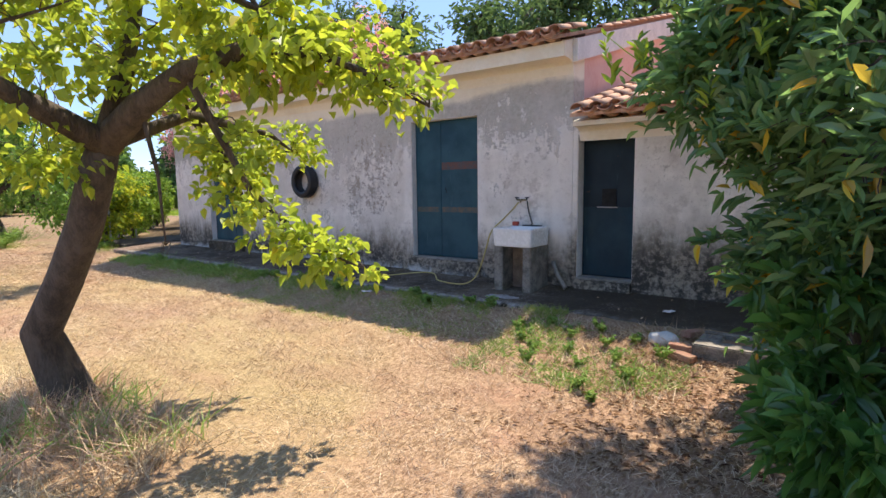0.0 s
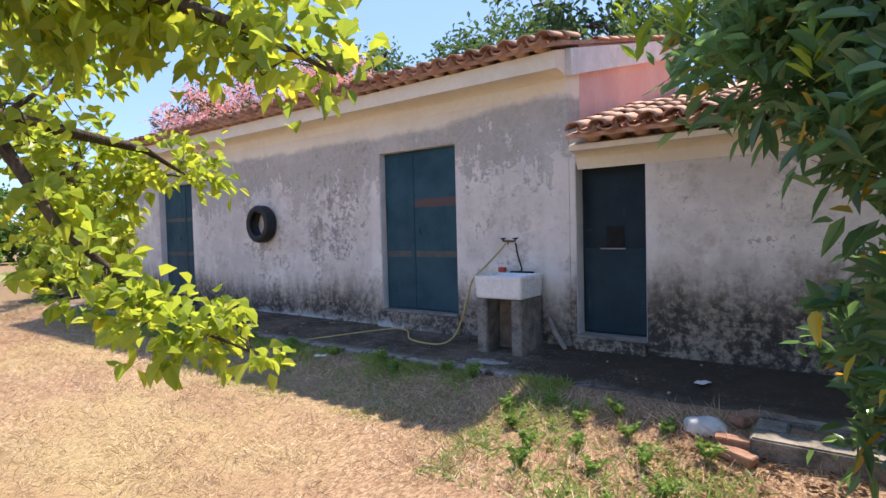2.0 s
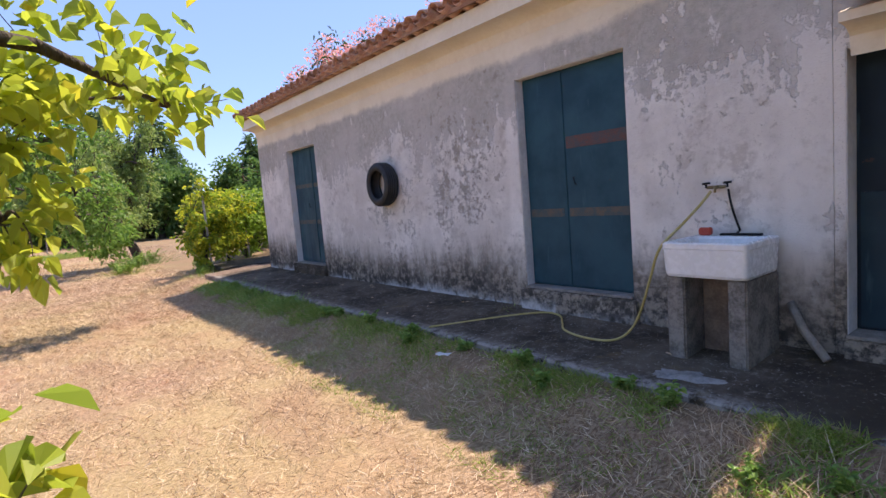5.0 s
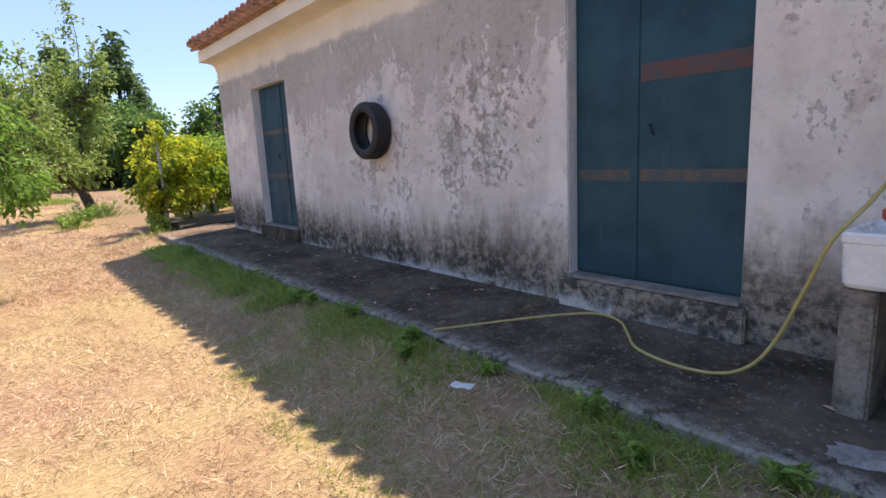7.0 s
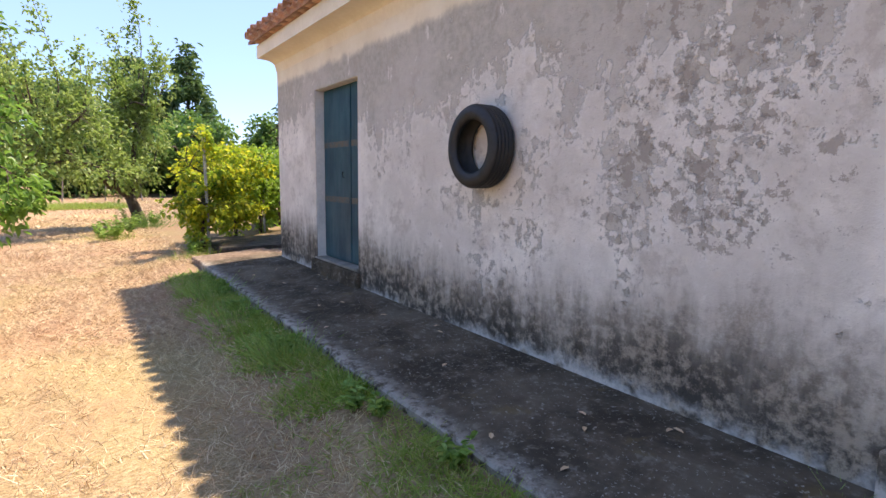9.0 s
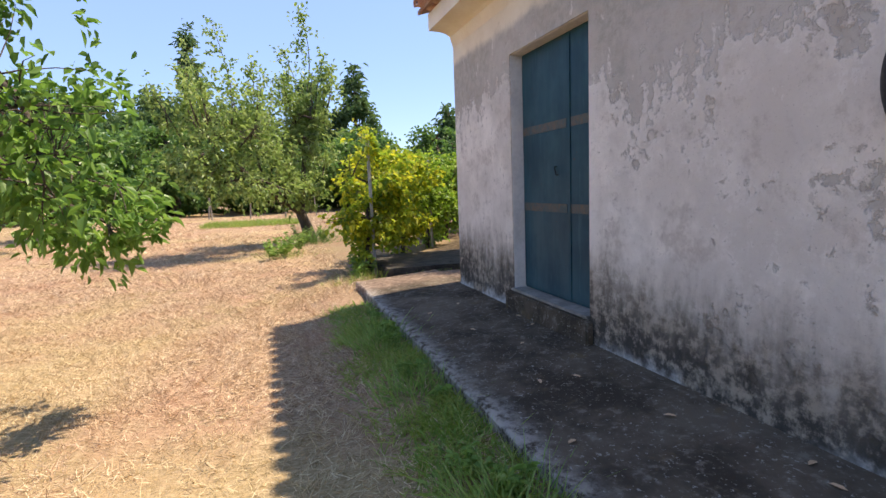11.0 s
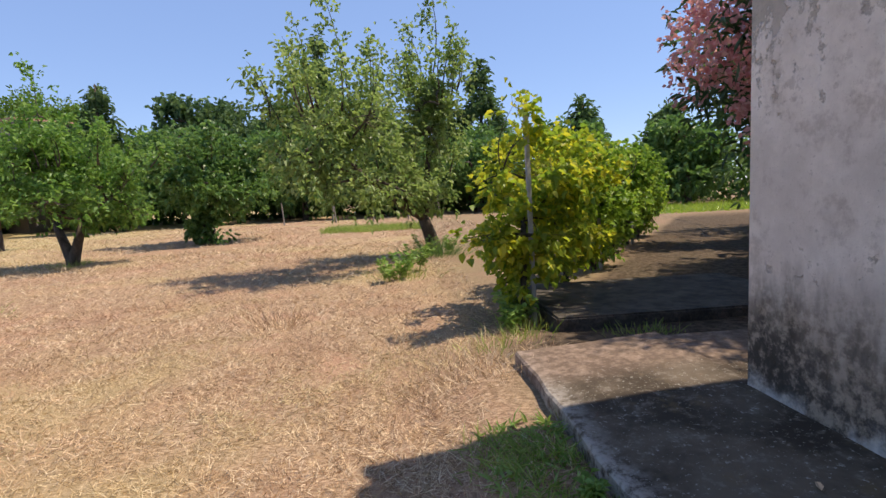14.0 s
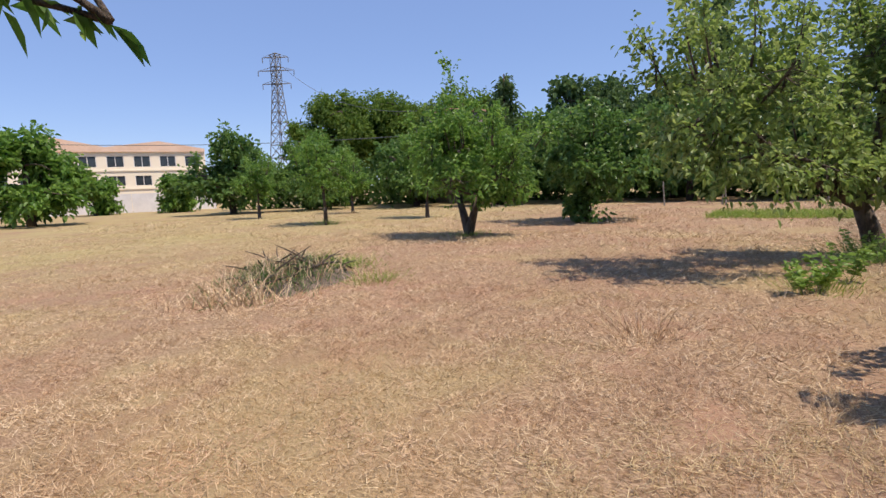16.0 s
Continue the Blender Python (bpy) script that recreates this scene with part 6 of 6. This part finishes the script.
straw_patch("weed_patch", "low green weeds before the apron", (-3.0, -1.0, 4.0, 5.5), 1800, 0.10, 0.012, 0.9, 213, WEED, 0.4, 0.52, 1.8)
straw_patch("weed_patch", "leafy weeds in the grass strip", (-14.2, -8.5, 5.35, 5.82), 1500, 0.09, 0.018, 0.8, 215, WEED, 0.4, 0.5, 1.6)
straw_patch("dry_grass_clump", "dry grass in the shade of the eaves", (-14.0, -3.0, 4.75, 5.8), 9000, 0.09, 0.005, 0.6, 216)
straw_patch("dry_grass_clump", "dry standing grass among the weeds", (-3.2, -1.0, 4.0, 5.7), 2600, 0.13, 0.005, 1.0, 214, STRAW, 0.4, 0.45, 1.8)
straw_patch("dry_grass_clump", "dry grass at the corner of the concrete", (-16.9, -14.6, 4.9, 6.3), 1400, 0.13, 0.005, 1.1, 212, STRAW, 0.4, 0.45, 1.4)


def tuft(x, y, r, h, count, seed, mat, label, width=0.008):
    rng = np.random.default_rng(seed)
    z = ground_z(x, y)
    at = np.column_stack((rng.normal(0, r * 0.5, count), rng.normal(0, r * 0.5, count), np.zeros(count) - 0.01))
    way = np.column_stack((at[:, 0] / r, at[:, 1] / r, np.full(count, 1.2))) + rng.normal(0, 0.3, (count, 3))
    g = Geo(seed)
    g.blades(at, way, h, width, 0.3)
    ob = g.make("grass_tuft", mat, None, label)
    ob.location = (x, y, z)
    tagged(ob, "", "grass tuft", "grass tufts", "stuff")


for i, (x, y, r, h, n, m) in enumerate([(-21.4, 5.0, 0.5, 0.3, 160, GRASS), (-24.9, 6.0, 0.7, 0.5, 500, LEAF_DARK), (-16.15, 6.1, 0.3, 0.18, 70, GRASS), (-15.7, 5.75, 0.25, 0.16, 50, GRASS), (-16.7, 6.25, 0.4, 0.24, 90, GRASS),
                                        (-12.4, 5.62, 0.28, 0.22, 260, WEED), (-11.2, 5.6, 0.3, 0.2, 260, WEED), (-9.6, 5.62, 0.25, 0.2, 220, WEED), (-6.15, 6.93, 0.14, 0.16, 90, WEED), (-7.0, 6.94, 0.08, 0.12, 50, WEED), (-15.9, 7.3, 0.35, 0.1, 140, GRASS), (-18.2, 3.3, 0.5, 0.25, 160, STRAW),
                                        (-27.6, -4.5, 0.7, 0.2, 260, GRASS), (-31.4, -15, 0.6, 0.4, 200, GRASS), (-19.5, -1.6, 0.5, 0.25, 200, GRASS)]):
    tuft(x, y, r, h, n, 220 + i, m, "green grass tuft in the dry field" if m is not STRAW else "dry pale grass tuft in the field")


def weed(x, y, h, seed, leaf=(0.05, 0.03), group="weeds before the apron", label="fresh green leafy weed in dry grass"):
    """A small leafy weed: stems with opposite leaves."""
    rng = np.random.default_rng(seed)
    top = thing("weed", label, "weed", (x, y, ground_z(x, y)), group)
    stem, at, way = Geo(seed), [], []
    for k in range(7):
        a, lean = rng.uniform(0, 6.28), rng.uniform(0.2, 0.9)
        hh = h * rng.uniform(0.6, 1.1)
        tip = Vector((math.cos(a) * lean * hh, math.sin(a) * lean * hh, hh))
        stem.tube([(0, 0, -0.03), tuple(tip * 0.5), tuple(tip)], [0.004, 0.003, 0.002], 5)
        for j in range(9):
            f = 0.25 + 0.75 * j / 8
            for s in (0, 1):
                b = rng.uniform(0, 6.28)
                at.append(tuple(tip * f))
                way.append((math.cos(b), math.sin(b), 0.5))
    tagged(stem.make("stem", WEED, top), kind="stuff")
    g = Geo(seed + 1)
    g.leaves(at, way, leaf[0], leaf[1], 0.3)
    g.make("foliage", WEED, top)


rng = np.random.default_rng(77)
spots = [(-2.75, 5.0), (-2.5, 4.75), (-2.3, 5.2), (-2.15, 4.85), (-1.95, 4.6), (-1.9, 5.15), (-1.7, 4.85), (-1.65, 5.3), (-2.6, 5.35), (-2.05, 5.4), (-1.5, 4.5), (-1.75, 4.1), (-1.55, 3.9), (-2.95, 5.25), (-1.35, 5.1), (-2.4, 4.4)]
for i, (x, y) in enumerate(spots):
    weed(x, y, rng.uniform(0.08, 0.16), 300 + 3 * i, (0.04, 0.022))
edge_spots = [(-12.5, 5.76), (-12.25, 5.7), (-11.4, 5.62), (-10.9, 5.72), (-9.94, 5.58), (-9.7, 5.66), (-8.31, 5.62), (-8.5, 5.72), (-8.1, 5.7), (-7.4, 5.74), (-6.48, 5.75), (-6.32, 5.57), (-5.65, 5.76), (-4.85, 5.74), (-4.49, 5.5), (-3.98, 5.78), (-3.6, 5.7), (-13.3, 5.74)]
for i, (x, y) in enumerate(edge_spots):
    weed(x, y, rng.uniform(0.09, 0.17), 450 + 3 * i, (0.062, 0.026), "weeds along the concrete", "broad-leaved green weed at the edge of the concrete")


for i, (x, y, h) in enumerate([(-20.9, 4.8, 0.45), (-21.3, 5.0, 0.5), (-21.8, 5.1, 0.4), (-22.3, 5.4, 0.5), (-24.6, 5.7, 0.55), (-25.1, 6.3, 0.5), (-16.6, 6.1, 0.35), (-16.9, 6.3, 0.4)]):
    weed(x, y, h, 520 + 3 * i, (0.11, 0.055), "tall weeds in the field", "tall dark green weed in the dry field")


# ---- fallen leaves ----
for i in range(26):
    x, y = rng.uniform(-13.5, 0.5), rng.uniform(5.95, 6.9)
    bm = bmesh.new()
    pts = [(-0.032, 0, 0), (-0.01, -0.014, 0.006), (0.02, -0.01, 0.008), (0.035, 0, 0.002), (0.02, 0.01, 0.008), (-0.01, 0.014, 0.006)]
    vs = [bm.verts.new(q) for q in pts]
    bm.faces.new((vs[0], vs[1], vs[2], vs[3]))
    bm.faces.new((vs[0], vs[3], vs[4], vs[5]))
    ob = part("fallen_leaf", bm, STRAW, None, "dry curled leaf lying on the concrete")
    ob.matrix_basis = pose(x, y, (y - 5.86) / 1.19 * 0.085 + 0.006, 0, 0, rng.uniform(0, 360))
    tagged(ob, "", "leaf", "fallen leaves")


# ---- leaf litter under the bush ----
def build_litter():
    g = Geo(400)
    r = np.random.default_rng(401)
    at, way = [], []
    while len(at) < 1500:
        x, y = r.normal(-0.9, 0.6), r.uniform(3.0, 5.4)
        at.append((x, y, ground_z(x, y) + 0.012))
        a = r.uniform(0, 6.28)
        way.append((math.cos(a), math.sin(a), r.uniform(-0.1, 0.25)))
    g.leaves(at, way, 0.055, 0.02, 0.05, 0.3, 0.05)
    tagged(g.make("leaf_litter", LITTER, None, "brown fallen leaves under the bush"), "", "leaf litter", kind="stuff")


LITTER = leafy("dead_leaves", ((0.10, 0.05, 0.03), (0.19, 0.10, 0.055), (0.32, 0.19, 0.10)), 0.7, 0.15, 0.2)
build_litter()
